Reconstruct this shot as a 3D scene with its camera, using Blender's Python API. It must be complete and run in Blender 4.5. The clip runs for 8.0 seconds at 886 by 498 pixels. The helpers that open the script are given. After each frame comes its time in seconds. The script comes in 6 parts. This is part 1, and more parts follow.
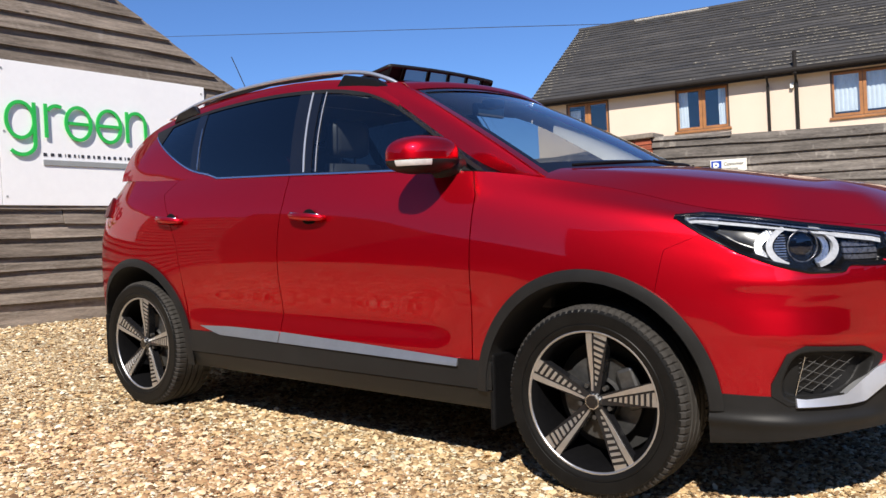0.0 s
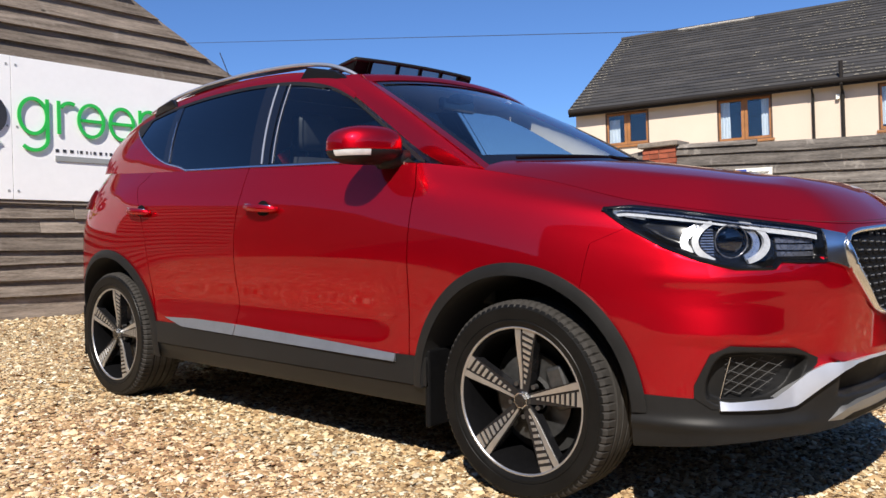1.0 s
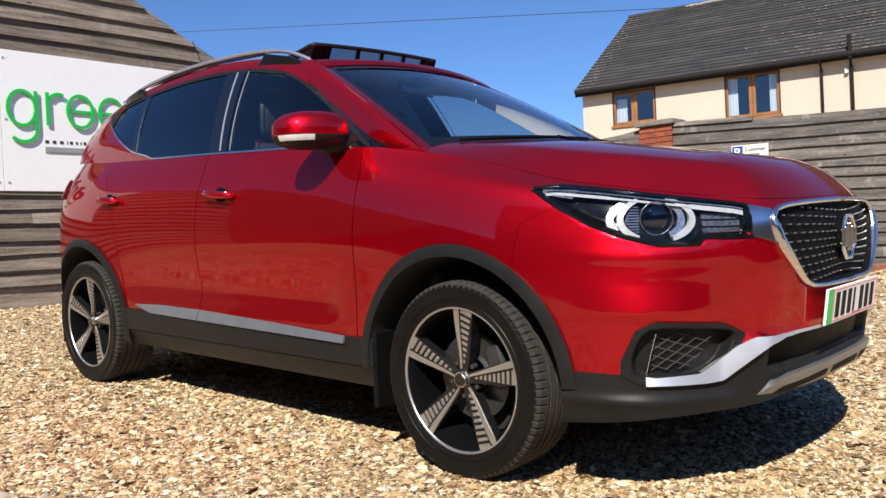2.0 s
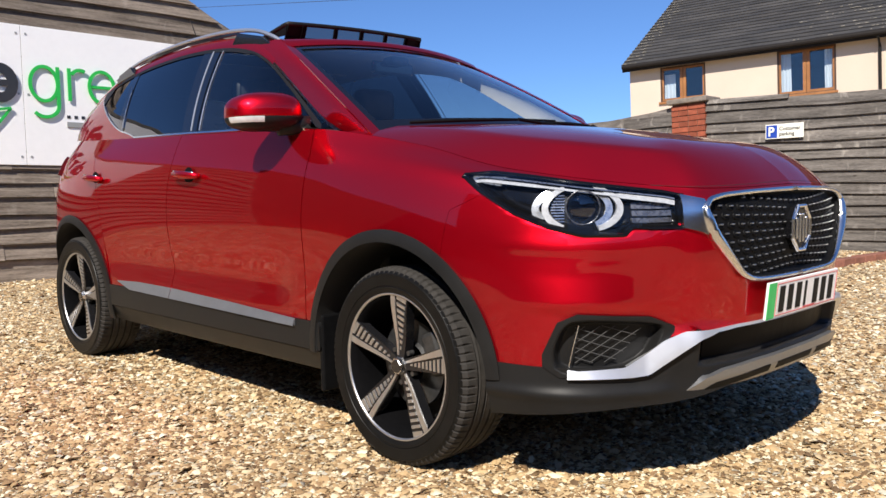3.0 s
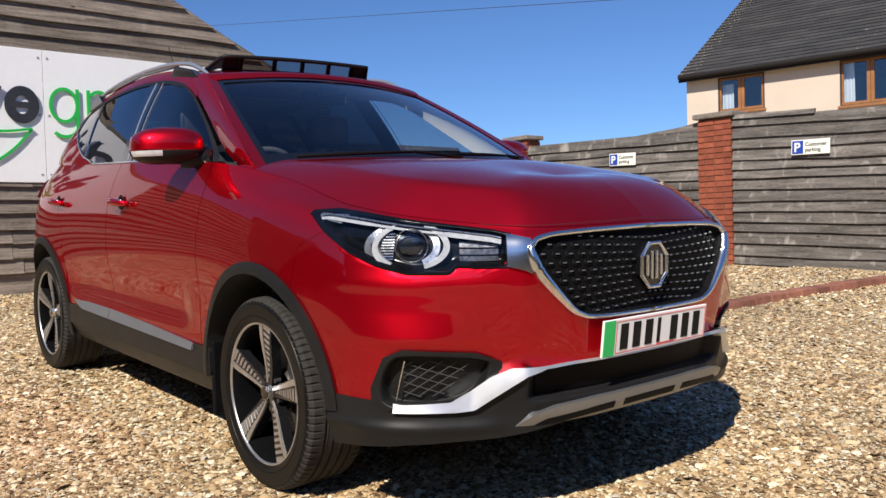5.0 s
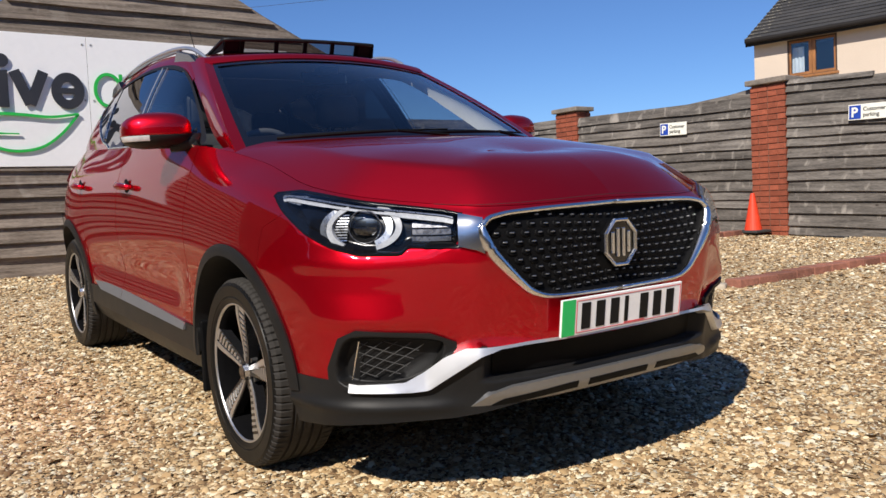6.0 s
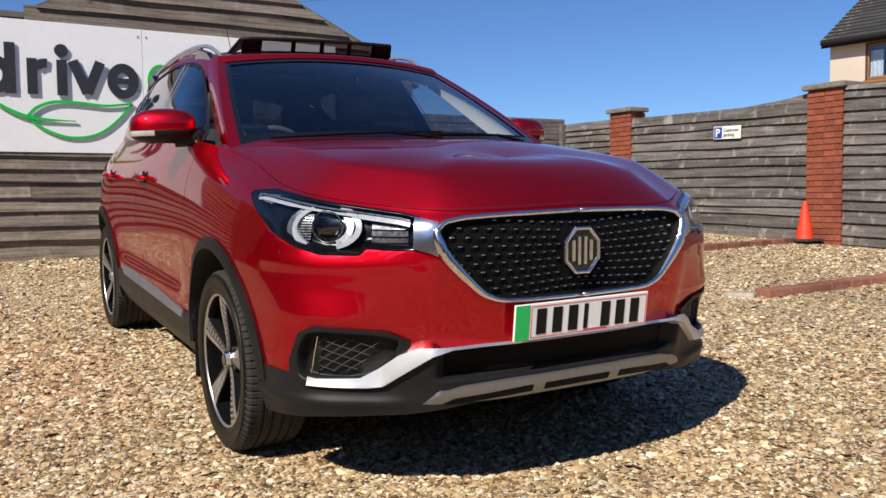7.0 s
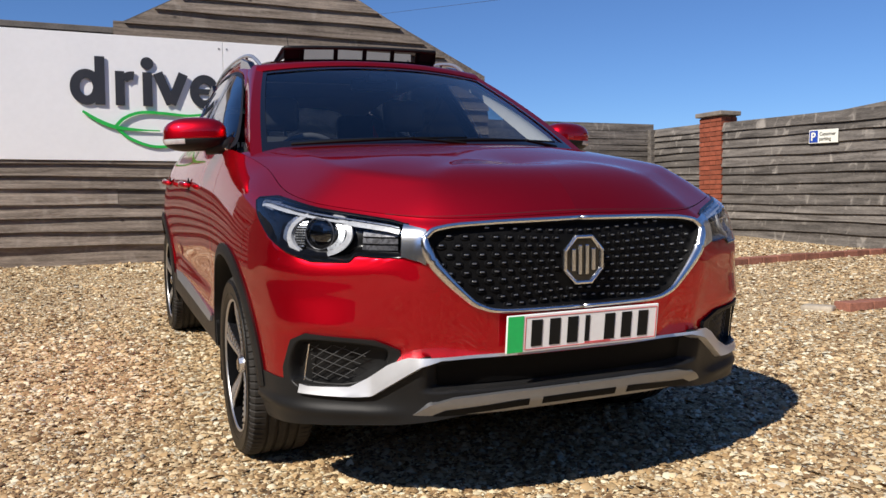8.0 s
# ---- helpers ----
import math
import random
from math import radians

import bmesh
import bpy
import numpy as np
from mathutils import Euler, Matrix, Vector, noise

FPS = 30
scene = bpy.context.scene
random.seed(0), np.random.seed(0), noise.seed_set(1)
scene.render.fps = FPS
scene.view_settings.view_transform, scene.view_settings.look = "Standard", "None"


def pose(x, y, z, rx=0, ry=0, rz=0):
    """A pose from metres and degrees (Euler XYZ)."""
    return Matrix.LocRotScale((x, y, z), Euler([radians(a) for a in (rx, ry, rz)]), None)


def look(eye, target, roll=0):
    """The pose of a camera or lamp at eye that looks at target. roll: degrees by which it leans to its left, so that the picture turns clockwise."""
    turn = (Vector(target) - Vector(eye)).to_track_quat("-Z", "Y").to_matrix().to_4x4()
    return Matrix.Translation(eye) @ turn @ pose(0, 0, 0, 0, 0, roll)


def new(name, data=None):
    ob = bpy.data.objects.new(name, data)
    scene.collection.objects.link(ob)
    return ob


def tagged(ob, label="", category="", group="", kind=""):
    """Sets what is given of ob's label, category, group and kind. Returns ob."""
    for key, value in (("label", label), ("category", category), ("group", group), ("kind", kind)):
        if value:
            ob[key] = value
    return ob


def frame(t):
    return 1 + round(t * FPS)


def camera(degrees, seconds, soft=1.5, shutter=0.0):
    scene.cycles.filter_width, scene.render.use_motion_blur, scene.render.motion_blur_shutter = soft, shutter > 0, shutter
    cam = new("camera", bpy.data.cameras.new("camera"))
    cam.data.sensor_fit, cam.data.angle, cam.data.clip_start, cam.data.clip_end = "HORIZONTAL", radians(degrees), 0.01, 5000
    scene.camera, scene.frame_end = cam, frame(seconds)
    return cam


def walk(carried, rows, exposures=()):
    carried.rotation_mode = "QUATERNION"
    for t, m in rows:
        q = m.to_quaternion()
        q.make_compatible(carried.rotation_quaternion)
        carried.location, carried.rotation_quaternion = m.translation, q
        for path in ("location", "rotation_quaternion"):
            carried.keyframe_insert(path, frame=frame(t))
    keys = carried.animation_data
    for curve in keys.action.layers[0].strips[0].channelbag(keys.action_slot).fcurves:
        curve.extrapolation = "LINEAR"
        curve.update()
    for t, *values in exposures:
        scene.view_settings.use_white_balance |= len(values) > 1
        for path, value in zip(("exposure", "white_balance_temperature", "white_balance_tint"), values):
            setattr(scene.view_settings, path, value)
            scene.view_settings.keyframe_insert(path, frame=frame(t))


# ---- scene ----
cam = camera(56.2, 8.0)
PATH = [
    (0, (1.307, -3.309, 0.866), (0.084, -1.726, 0.854), -2.9),
    (0.5, (1.445, -3.162, 0.831), (0.172, -1.62, 0.84), -2.1),
    (1, (1.56, -3.02, 0.793), (0.253, -1.506, 0.807), -1.7),
    (1.5, (1.658, -2.959, 0.777), (0.348, -1.447, 0.777), -2.4),
    (3, (2.007, -2.6, 0.798), (0.58, -1.2, 0.718), -2.0),
    (3.5, (2.127, -2.452, 0.813), (0.66, -1.095, 0.743), -1.2),
    (4, (2.247, -2.38, 0.822), (0.759, -1.045, 0.779), -1.7),
    (4.5, (2.393, -2.281, 0.846), (0.888, -0.965, 0.807), -1.4),
    (6, (2.707, -1.884, 0.864), (1.066, -0.746, 0.754), -2.6),
    (6.5, (2.819, -1.772, 0.871), (1.132, -0.705, 0.75), -1.7),
    (7, (2.936, -1.657, 0.883), (1.209, -0.655, 0.764), -0.7),
    (7.5, (2.986, -1.513, 0.885), (1.205, -0.61, 0.782), -0.5),
    (8, (3.03, -1.349, 0.88), (1.193, -0.564, 0.78), -0.6),
]
walk(cam, [(t, look(eye, target, roll)) for t, eye, target, roll in PATH], ((0.0, 0.90), (2.0, 0.84), (3.5, 0.86), (4.5, 0.70), (8.0, 0.55)))

# ---- world and sun ----
TO_SUN = Vector((0.59, -1.08, 1.09)).normalized()
world = bpy.data.worlds.new("sky")
scene.world = world
world.use_nodes = True
wn = world.node_tree
sky = wn.nodes.new("ShaderNodeTexSky")
sky.sky_type = "NISHITA"
sky.sun_disc = False
sky.sun_elevation = math.asin(TO_SUN.z)
sky.sun_rotation = math.atan2(TO_SUN.x, TO_SUN.y)
sky.altitude, sky.air_density, sky.dust_density, sky.ozone_density = 60, 0.85, 0.0, 6.0
tint = wn.nodes.new("ShaderNodeMix")
tint.data_type, tint.blend_type = "RGBA", "MULTIPLY"
tint.inputs[0].default_value = 1.0
tint.inputs[7].default_value = (0.80, 0.96, 1.19, 1)
wn.links.new(sky.outputs[0], tint.inputs[6])
wn.links.new(tint.outputs[2], wn.nodes["Background"].inputs[0])
wn.nodes["Background"].inputs[1].default_value = 0.063
sun_data = bpy.data.lights.new("sun", "SUN")
sun_data.energy, sun_data.angle, sun_data.color = 3.95, radians(0.53), (1.0, 0.93, 0.84)
sun = new("sun", sun_data)
sun.matrix_world = look((20 * TO_SUN.x, 20 * TO_SUN.y, 20 * TO_SUN.z), (0, 0, 0))


# ---- materials ----
def weathered(nt, colour, rnd, amount):
    """Pale smears that run down a board and small dark knots, different on every board."""
    N, L = nt.nodes, nt.links
    shift = N.new("ShaderNodeMath")
    shift.operation = "MULTIPLY"
    shift.inputs[1].default_value = 53.0
    L.new(rnd, shift.inputs[0])
    tc = N.new("ShaderNodeTexCoord")

    def field(scale):
        mp = N.new("ShaderNodeMapping")
        mp.inputs["Scale"].default_value = scale
        L.new(tc.outputs["Object"], mp.inputs["Vector"])
        L.new(shift.outputs[0], mp.inputs["Location"])
        return mp.outputs[0]

    def blend(colour, fac, to):
        mx = N.new("ShaderNodeMix")
        mx.data_type = "RGBA"
        mx.inputs[7].default_value = (*to, 1)
        L.new(fac, mx.inputs[0])
        L.new(colour, mx.inputs[6])
        return mx.outputs[2]

    def ranged(value, lo, hi, a, b):
        mr = N.new("ShaderNodeMapRange")
        for key, v in zip(("From Min", "From Max", "To Min", "To Max"), (lo, hi, a, b)):
            mr.inputs[key].default_value = v
        L.new(value, mr.inputs[0])
        return mr.outputs[0]
    smear = N.new("ShaderNodeTexNoise")
    smear.inputs["Scale"].default_value, smear.inputs["Detail"].default_value, smear.inputs["Distortion"].default_value = 1.0, 6, 0.8
    L.new(field((7.5, 2.0, 4.0)), smear.inputs["Vector"])
    colour = blend(colour, ranged(smear.outputs[0], 0.58, 0.74, 0.0, amount), (0.44, 0.40, 0.35))
    grain = N.new("ShaderNodeTexNoise")
    grain.inputs["Scale"].default_value, grain.inputs["Detail"].default_value = 1.0, 5
    L.new(field((1.2, 60, 95)), grain.inputs["Vector"])
    colour = blend(colour, ranged(grain.outputs[0], 0.60, 0.78, 0.0, 0.55), (0.030, 0.024, 0.019))
    knot = N.new("ShaderNodeTexVoronoi")
    knot.inputs["Scale"].default_value = 1.0
    L.new(field((2.3, 0.0, 4.5)), knot.inputs["Vector"])
    return blend(colour, ranged(knot.outputs["Distance"], 0.035, 0.075, 0.85, 0.0), (0.022, 0.016, 0.012))


def mat(name, col, rough=0.6, metal=0.0, vary=0.25, scale=6.0, fine=60.0, bump=0.0, bump_scale=80.0, stretch=(1, 1, 1), per_piece=0.0, alt=None, island=False, spec=0.5, coat=0.0, rough_vary=0.08, dist=0.004, weather=0.0):
    """A surface with colour variation at two scales, fine relief and, if asked, its own tone for each piece."""
    m = bpy.data.materials.new(name)
    m.use_nodes = True
    nt = m.node_tree
    N, L = nt.nodes, nt.links
    b = N["Principled BSDF"]
    b.inputs["Roughness"].default_value = rough
    b.inputs["Metallic"].default_value = metal
    b.inputs["Specular IOR Level"].default_value = spec
    b.inputs["Coat Weight"].default_value = coat
    b.inputs["Coat Roughness"].default_value = 0.02
    tc = N.new("ShaderNodeTexCoord")
    mp = N.new("ShaderNodeMapping")
    mp.inputs["Scale"].default_value = stretch
    L.new(tc.outputs["Object"], mp.inputs["Vector"])
    if island:
        rnd = N.new("ShaderNodeNewGeometry").outputs["Random Per Island"]
    else:
        rnd = N.new("ShaderNodeObjectInfo").outputs["Random"]
    if per_piece:
        mul = N.new("ShaderNodeMath")
        mul.operation = "MULTIPLY"
        mul.inputs[1].default_value = 37.0
        L.new(rnd, mul.inputs[0])
        L.new(mul.outputs[0], mp.inputs["Location"])
    n1, n2 = N.new("ShaderNodeTexNoise"), N.new("ShaderNodeTexNoise")
    n1.inputs["Scale"].default_value, n1.inputs["Detail"].default_value = scale, 5
    n2.inputs["Scale"].default_value, n2.inputs["Detail"].default_value = fine, 4
    for n in (n1, n2):
        L.new(mp.outputs[0], n.inputs["Vector"])
    avg = N.new("ShaderNodeMix")
    avg.inputs[0].default_value = 0.45
    L.new(n1.outputs[0], avg.inputs[2])
    L.new(n2.outputs[0], avg.inputs[3])
    ramp = N.new("ShaderNodeValToRGB")
    c = Vector(col)
    lo = c * (1 - vary)
    hi = Vector([min(1, v * (1 + vary)) for v in c])
    ramp.color_ramp.elements[0].position, ramp.color_ramp.elements[1].position = 0.32, 0.68
    ramp.color_ramp.elements[0].color = (*lo, 1)
    ramp.color_ramp.elements[1].color = (*(alt or hi), 1)
    L.new(avg.outputs[0], ramp.inputs[0])
    out = ramp.outputs[0]
    if per_piece:
        hsv = N.new("ShaderNodeHueSaturation")
        mr = N.new("ShaderNodeMapRange")
        mr.inputs["To Min"].default_value, mr.inputs["To Max"].default_value = 1 - per_piece, 1 + per_piece
        L.new(rnd, mr.inputs[0])
        L.new(mr.outputs[0], hsv.inputs["Value"])
        L.new(out, hsv.inputs["Color"])
        out = hsv.outputs[0]
    if weather:
        out = weathered(nt, out, rnd, weather)
    L.new(out, b.inputs["Base Color"])
    if rough_vary:
        rr = N.new("ShaderNodeMapRange")
        rr.inputs["To Min"].default_value, rr.inputs["To Max"].default_value = max(0.01, rough - rough_vary), min(1, rough + rough_vary)
        L.new(n1.outputs[0], rr.inputs[0])
        L.new(rr.outputs[0], b.inputs["Roughness"])
    if bump:
        n3 = N.new("ShaderNodeTexNoise")
        n3.inputs["Scale"].default_value, n3.inputs["Detail"].default_value = bump_scale, 4
        L.new(mp.outputs[0], n3.inputs["Vector"])
        bp = N.new("ShaderNodeBump")
        bp.inputs["Strength"].default_value, bp.inputs["Distance"].default_value = bump, dist
        L.new(n3.outputs[0], bp.inputs["Height"])
        L.new(bp.outputs[0], b.inputs["Normal"])
    return m


PEBBLES = ((0.0, (0.1073, 0.06746, 0.03693)), (0.14, (0.2562, 0.1586, 0.08078)), (0.34, (0.4171, 0.2769, 0.1384)), (0.58, (0.5362, 0.3858, 0.21)), (0.78, (0.6733, 0.5267, 0.3231)), (0.94, (0.7944, 0.7338, 0.5424)), (1.0, (0.3932, 0.355, 0.2885)))


def pebble_colours(nt, source, dim=1.0):
    """Flint colours from dark brown through tan to cream, picked by a random value, with soft patches over the yard."""
    N, L = nt.nodes, nt.links
    ramp = N.new("ShaderNodeValToRGB")
    els = ramp.color_ramp.elements
    while len(els) < len(PEBBLES):
        els.new(0.5)
    for e, (at, c) in zip(els, PEBBLES):
        e.position, e.color = at, (*[v * dim for v in c], 1)
    L.new(source, ramp.inputs[0])
    where = N.new("ShaderNodeTexCoord")
    soft = N.new("ShaderNodeTexNoise")
    soft.inputs["Scale"].default_value, soft.inputs["Detail"].default_value = 1.1, 4
    L.new(where.outputs["Object"], soft.inputs["Vector"])
    amount = N.new("ShaderNodeMapRange")
    amount.inputs["From Min"].default_value, amount.inputs["From Max"].default_value = 0.3, 0.7
    amount.inputs["To Min"].default_value, amount.inputs["To Max"].default_value = 0.86, 1.14
    L.new(soft.outputs[0], amount.inputs[0])
    hsv = N.new("ShaderNodeHueSaturation")
    L.new(amount.outputs[0], hsv.inputs["Value"])
    L.new(ramp.outputs[0], hsv.inputs["Color"])
    return hsv.outputs[0]


def gravel_bed():
    """Packed small stones between and beyond the loose ones: cells of flint colours with rounded relief."""
    m = bpy.data.materials.new("gravel")
    m.use_nodes = True
    nt = m.node_tree
    N, L = nt.nodes, nt.links
    b = N["Principled BSDF"]
    b.inputs["Roughness"].default_value, b.inputs["Specular IOR Level"].default_value = 0.9, 0.2
    where = N.new("ShaderNodeTexCoord")
    cells = N.new("ShaderNodeTexVoronoi")
    cells.inputs["Scale"].default_value = 72
    L.new(where.outputs["Object"], cells.inputs["Vector"])
    one = N.new("ShaderNodeSeparateColor")
    L.new(cells.outputs["Color"], one.inputs[0])
    L.new(pebble_colours(nt, one.outputs[0], 0.92), b.inputs["Base Color"])
    bp = N.new("ShaderNodeBump")
    bp.invert = True
    bp.inputs["Strength"].default_value, bp.inputs["Distance"].default_value = 1.0, 0.012
    L.new(cells.outputs["Distance"], bp.inputs["Height"])
    L.new(bp.outputs[0], b.inputs["Normal"])
    return m


def loose_stone():
    m = bpy.data.materials.new("gravel_stone")
    m.use_nodes = True
    nt = m.node_tree
    b = nt.nodes["Principled BSDF"]
    b.inputs["Roughness"].default_value, b.inputs["Specular IOR Level"].default_value = 0.75, 0.3
    pick = nt.nodes.new("ShaderNodeNewGeometry").outputs["Random Per Island"]
    nt.links.new(pebble_colours(nt, pick), b.inputs["Base Color"])
    return m


M_GRAVEL, M_STONE = gravel_bed(), loose_stone()
M_BARN = mat("weathered_board", (0.143, 0.112, 0.087), 0.85, vary=0.55, scale=2.2, fine=22, stretch=(1, 16, 16), alt=(0.330, 0.275, 0.226), per_piece=0.22, bump=0.7, bump_scale=16, spec=0.2, weather=0.30)
M_FENCE = mat("grey_board", (0.08581, 0.07459, 0.06602), 0.88, vary=0.55, scale=1.8, fine=18, stretch=(1, 11, 11), alt=(0.2316, 0.2084, 0.1843), per_piece=0.22, bump=0.7, bump_scale=15, spec=0.2, weather=0.60)
M_FELT = mat("roof_felt", (0.126, 0.1134, 0.1008), 0.9, vary=0.3, bump=0.4)
M_PANEL = mat("white_panel", (0.8576, 0.8576, 0.86), 0.35, vary=0.03, scale=1.5, fine=20, bump=0.05, bump_scale=4)
M_CHAR = mat("charcoal_letter", (0.0315, 0.0315, 0.03528), 0.4, vary=0.15)
M_GREEN = mat("green_letter", (0.02268, 0.4536, 0.0693), 0.4, vary=0.1)
M_STAND = mat("letter_edge", (0.2772, 0.2898, 0.2898), 0.5, vary=0.1)
M_BRICK = mat("red_brick", (0.2709, 0.0756, 0.04158), 0.85, vary=0.3, scale=9, fine=60, per_piece=0.18, bump=0.5, bump_scale=70, spec=0.25)
M_MORTAR = mat("mortar", (0.189, 0.1071, 0.0756), 0.95, vary=0.25, bump=0.5)
M_CAP = mat("stone_cap", (0.2092, 0.1778, 0.1464), 0.9, vary=0.4, scale=8, bump=0.5)
M_RENDER = mat("cream_render", (0.5733, 0.4788, 0.3843), 0.9, vary=0.07, scale=0.9, fine=30, bump=0.4, bump_scale=60)
M_TILE = mat("roof_tile", (0.02722, 0.02822, 0.03238), 0.85, vary=0.4, scale=0.8, fine=14, alt=(0.063, 0.05796, 0.05292), per_piece=0.2, bump=0.3, bump_scale=30)
M_LICHEN = mat("lichen", (0.252, 0.2268, 0.1764), 0.95, vary=0.4, scale=4, per_piece=0.3, island=True)
M_OAK = mat("brown_window_frame", (0.2824, 0.1202, 0.03667), 0.45, vary=0.3, scale=3, fine=20)
M_BLACKPIPE = mat("black_plastic_pipe", (0.01764, 0.01512, 0.01386), 0.7, spec=0.15, vary=0.2)
M_CURTAIN = mat("white_curtain", (0.7308, 0.7245, 0.7056), 0.9, vary=0.08, scale=5)
M_ROOM = mat("dark_room", (0.0378, 0.0567, 0.0882), 0.9, vary=0.3)
M_SIGNWHITE = mat("sign_white", (0.8366, 0.8262, 0.7321), 0.4, vary=0.05)
M_SIGNBLUE = mat("sign_blue", (0.0189, 0.063, 0.378), 0.4, vary=0.1)
M_INK = mat("black_ink", (0.00756, 0.00756, 0.00756), 0.6, spec=0.2, vary=0.1)
M_CONE = mat("orange_cone", (0.74, 0.055, 0.018), 0.5, vary=0.15, scale=12)
M_RUBBERB = mat("black_rubber_base", (0.0378, 0.0378, 0.0378), 0.8, vary=0.3)
M_KERB = mat("kerb_brick", (0.252, 0.1033, 0.0693), 0.9, vary=0.35, scale=9, fine=50, per_piece=0.25, bump=0.6)
M_CABLE = mat("black_cable", (0.0252, 0.0252, 0.0252), 0.6, vary=0.1)
# dark surface of the added, unseen walls that the car reflects
M_UNSEEN_WALL = mat("unseen_dark_wall", (0.0693, 0.05796, 0.04788), 0.85, vary=0.4, scale=2, fine=20, bump=0.3, spec=0.2)
M_DARKOAK = mat("dark_window_edge", (0.0693, 0.03528, 0.01764), 0.5, vary=0.25, scale=4, fine=20)
M_PALESTONE = mat("pale_stone", (0.40, 0.345, 0.27), 0.9, vary=0.25, scale=9, bump=0.4)
M_PALE = mat("weathered_batten", (0.3276, 0.3024, 0.2646), 0.85, vary=0.3, fine=20)


def glass(name, tint, rough=0.0, ior=1.45):
    """Thin tinted glass: clear with a mirror-like sheen that grows at grazing angles."""
    m = bpy.data.materials.new(name)
    m.use_nodes = True
    nt = m.node_tree
    N, L = nt.nodes, nt.links
    N.remove(N["Principled BSDF"])
    tr, gl, mix, fr = N.new("ShaderNodeBsdfTransparent"), N.new("ShaderNodeBsdfGlossy"), N.new("ShaderNodeMixShader"), N.new("ShaderNodeLayerWeight")
    base = ((ior - 1) / (ior + 1)) ** 2 * 1.8
    fr.inputs["Blend"].default_value = 0.5
    power, scaled = N.new("ShaderNodeMath"), N.new("ShaderNodeMath")
    power.operation, scaled.operation = "POWER", "MULTIPLY_ADD"
    power.inputs[1].default_value = 4.0
    scaled.inputs[1].default_value, scaled.inputs[2].default_value = 1 - base, base
    tr.inputs[0].default_value = (*tint, 1)
    gl.inputs["Roughness"].default_value = rough
    gl.inputs[0].default_value = (1, 1, 1, 1)
    L.new(fr.outputs["Facing"], power.inputs[0])
    L.new(power.outputs[0], scaled.inputs[0])
    L.new(scaled.outputs[0], mix.inputs[0])
    L.new(tr.outputs[0], mix.inputs[1])
    L.new(gl.outputs[0], mix.inputs[2])
    L.new(mix.outputs[0], N["Material Output"].inputs[0])
    return m


M_PANE = glass("window_pane", (0.88, 0.92, 0.95))


# ---- mesh helpers ----
def from_py(name, verts, faces, material=None, smooth=False):
    me = bpy.data.meshes.new(name)
    me.from_pydata([tuple(v) for v in verts], [], [tuple(f) for f in faces])
    if material:
        me.materials.append(material)
    if smooth:
        me.polygons.foreach_set("use_smooth", [True] * len(me.polygons))
    me.update()
    return me


def to_mesh(name, bm, material, smooth=False):
    bmesh.ops.recalc_face_normals(bm, faces=bm.faces)
    me = bpy.data.meshes.new(name)
    bm.to_mesh(me)
    bm.free()
    me.materials.append(material)
    if smooth:
        me.polygons.foreach_set("use_smooth", [True] * len(me.polygons))
    return me


def part(name, bm, material, parent, label="", smooth=False, m=None):
    """Links a bmesh (or mesh) as one mesh object under a thing or a part."""
    me = bm if isinstance(bm, bpy.types.Mesh) else to_mesh(name, bm, material, smooth)
    ob = new(name, me)
    ob.parent = parent
    if m is not None:
        ob.matrix_basis = m
    if label:
        ob["label"] = label
    return ob


def thing(name, label, category, m=None, group="", kind=""):
    ob = new(name)
    ob.empty_display_size = 0.2
    if m is not None:
        ob.matrix_basis = m
    return tagged(ob, label, category, group, kind)


def box(bm, x0, x1, y0, y1, z0, z1, bev=0.0):
    r = bmesh.ops.create_cube(bm, size=1.0, matrix=Matrix.LocRotScale(((x0 + x1) / 2, (y0 + y1) / 2, (z0 + z1) / 2), None, (abs(x1 - x0), abs(y1 - y0), abs(z1 - z0))))
    if bev:
        es = list({e for v in r["verts"] for e in v.link_edges})
        bmesh.ops.bevel(bm, geom=es, offset=bev, segments=2, affect="EDGES", profile=0.5)
    return bm


def boxed(x0, x1, y0, y1, z0, z1, bev=0.0):
    return box(bmesh.new(), x0, x1, y0, y1, z0, z1, bev)


def prism(outline, depth, axis="x", at=0.0, bev=0.0):
    """Extrudes a closed 2D outline by depth along an axis."""
    bm = bmesh.new()
    place = {"x": lambda a, b, c: (c, a, b), "y": lambda a, b, c: (a, c, b), "z": lambda a, b, c: (a, b, c)}[axis]
    lo = [bm.verts.new(place(a, b, at)) for a, b in outline]
    hi = [bm.verts.new(place(a, b, at + depth)) for a, b in outline]
    n = len(outline)
    for i in range(n):
        bm.faces.new((lo[i], lo[(i + 1) % n], hi[(i + 1) % n], hi[i]))
    bm.faces.new(lo[::-1])
    bm.faces.new(hi)
    if bev:
        bmesh.ops.bevel(bm, geom=list(bm.edges), offset=bev, segments=1, affect="EDGES")
    return bm


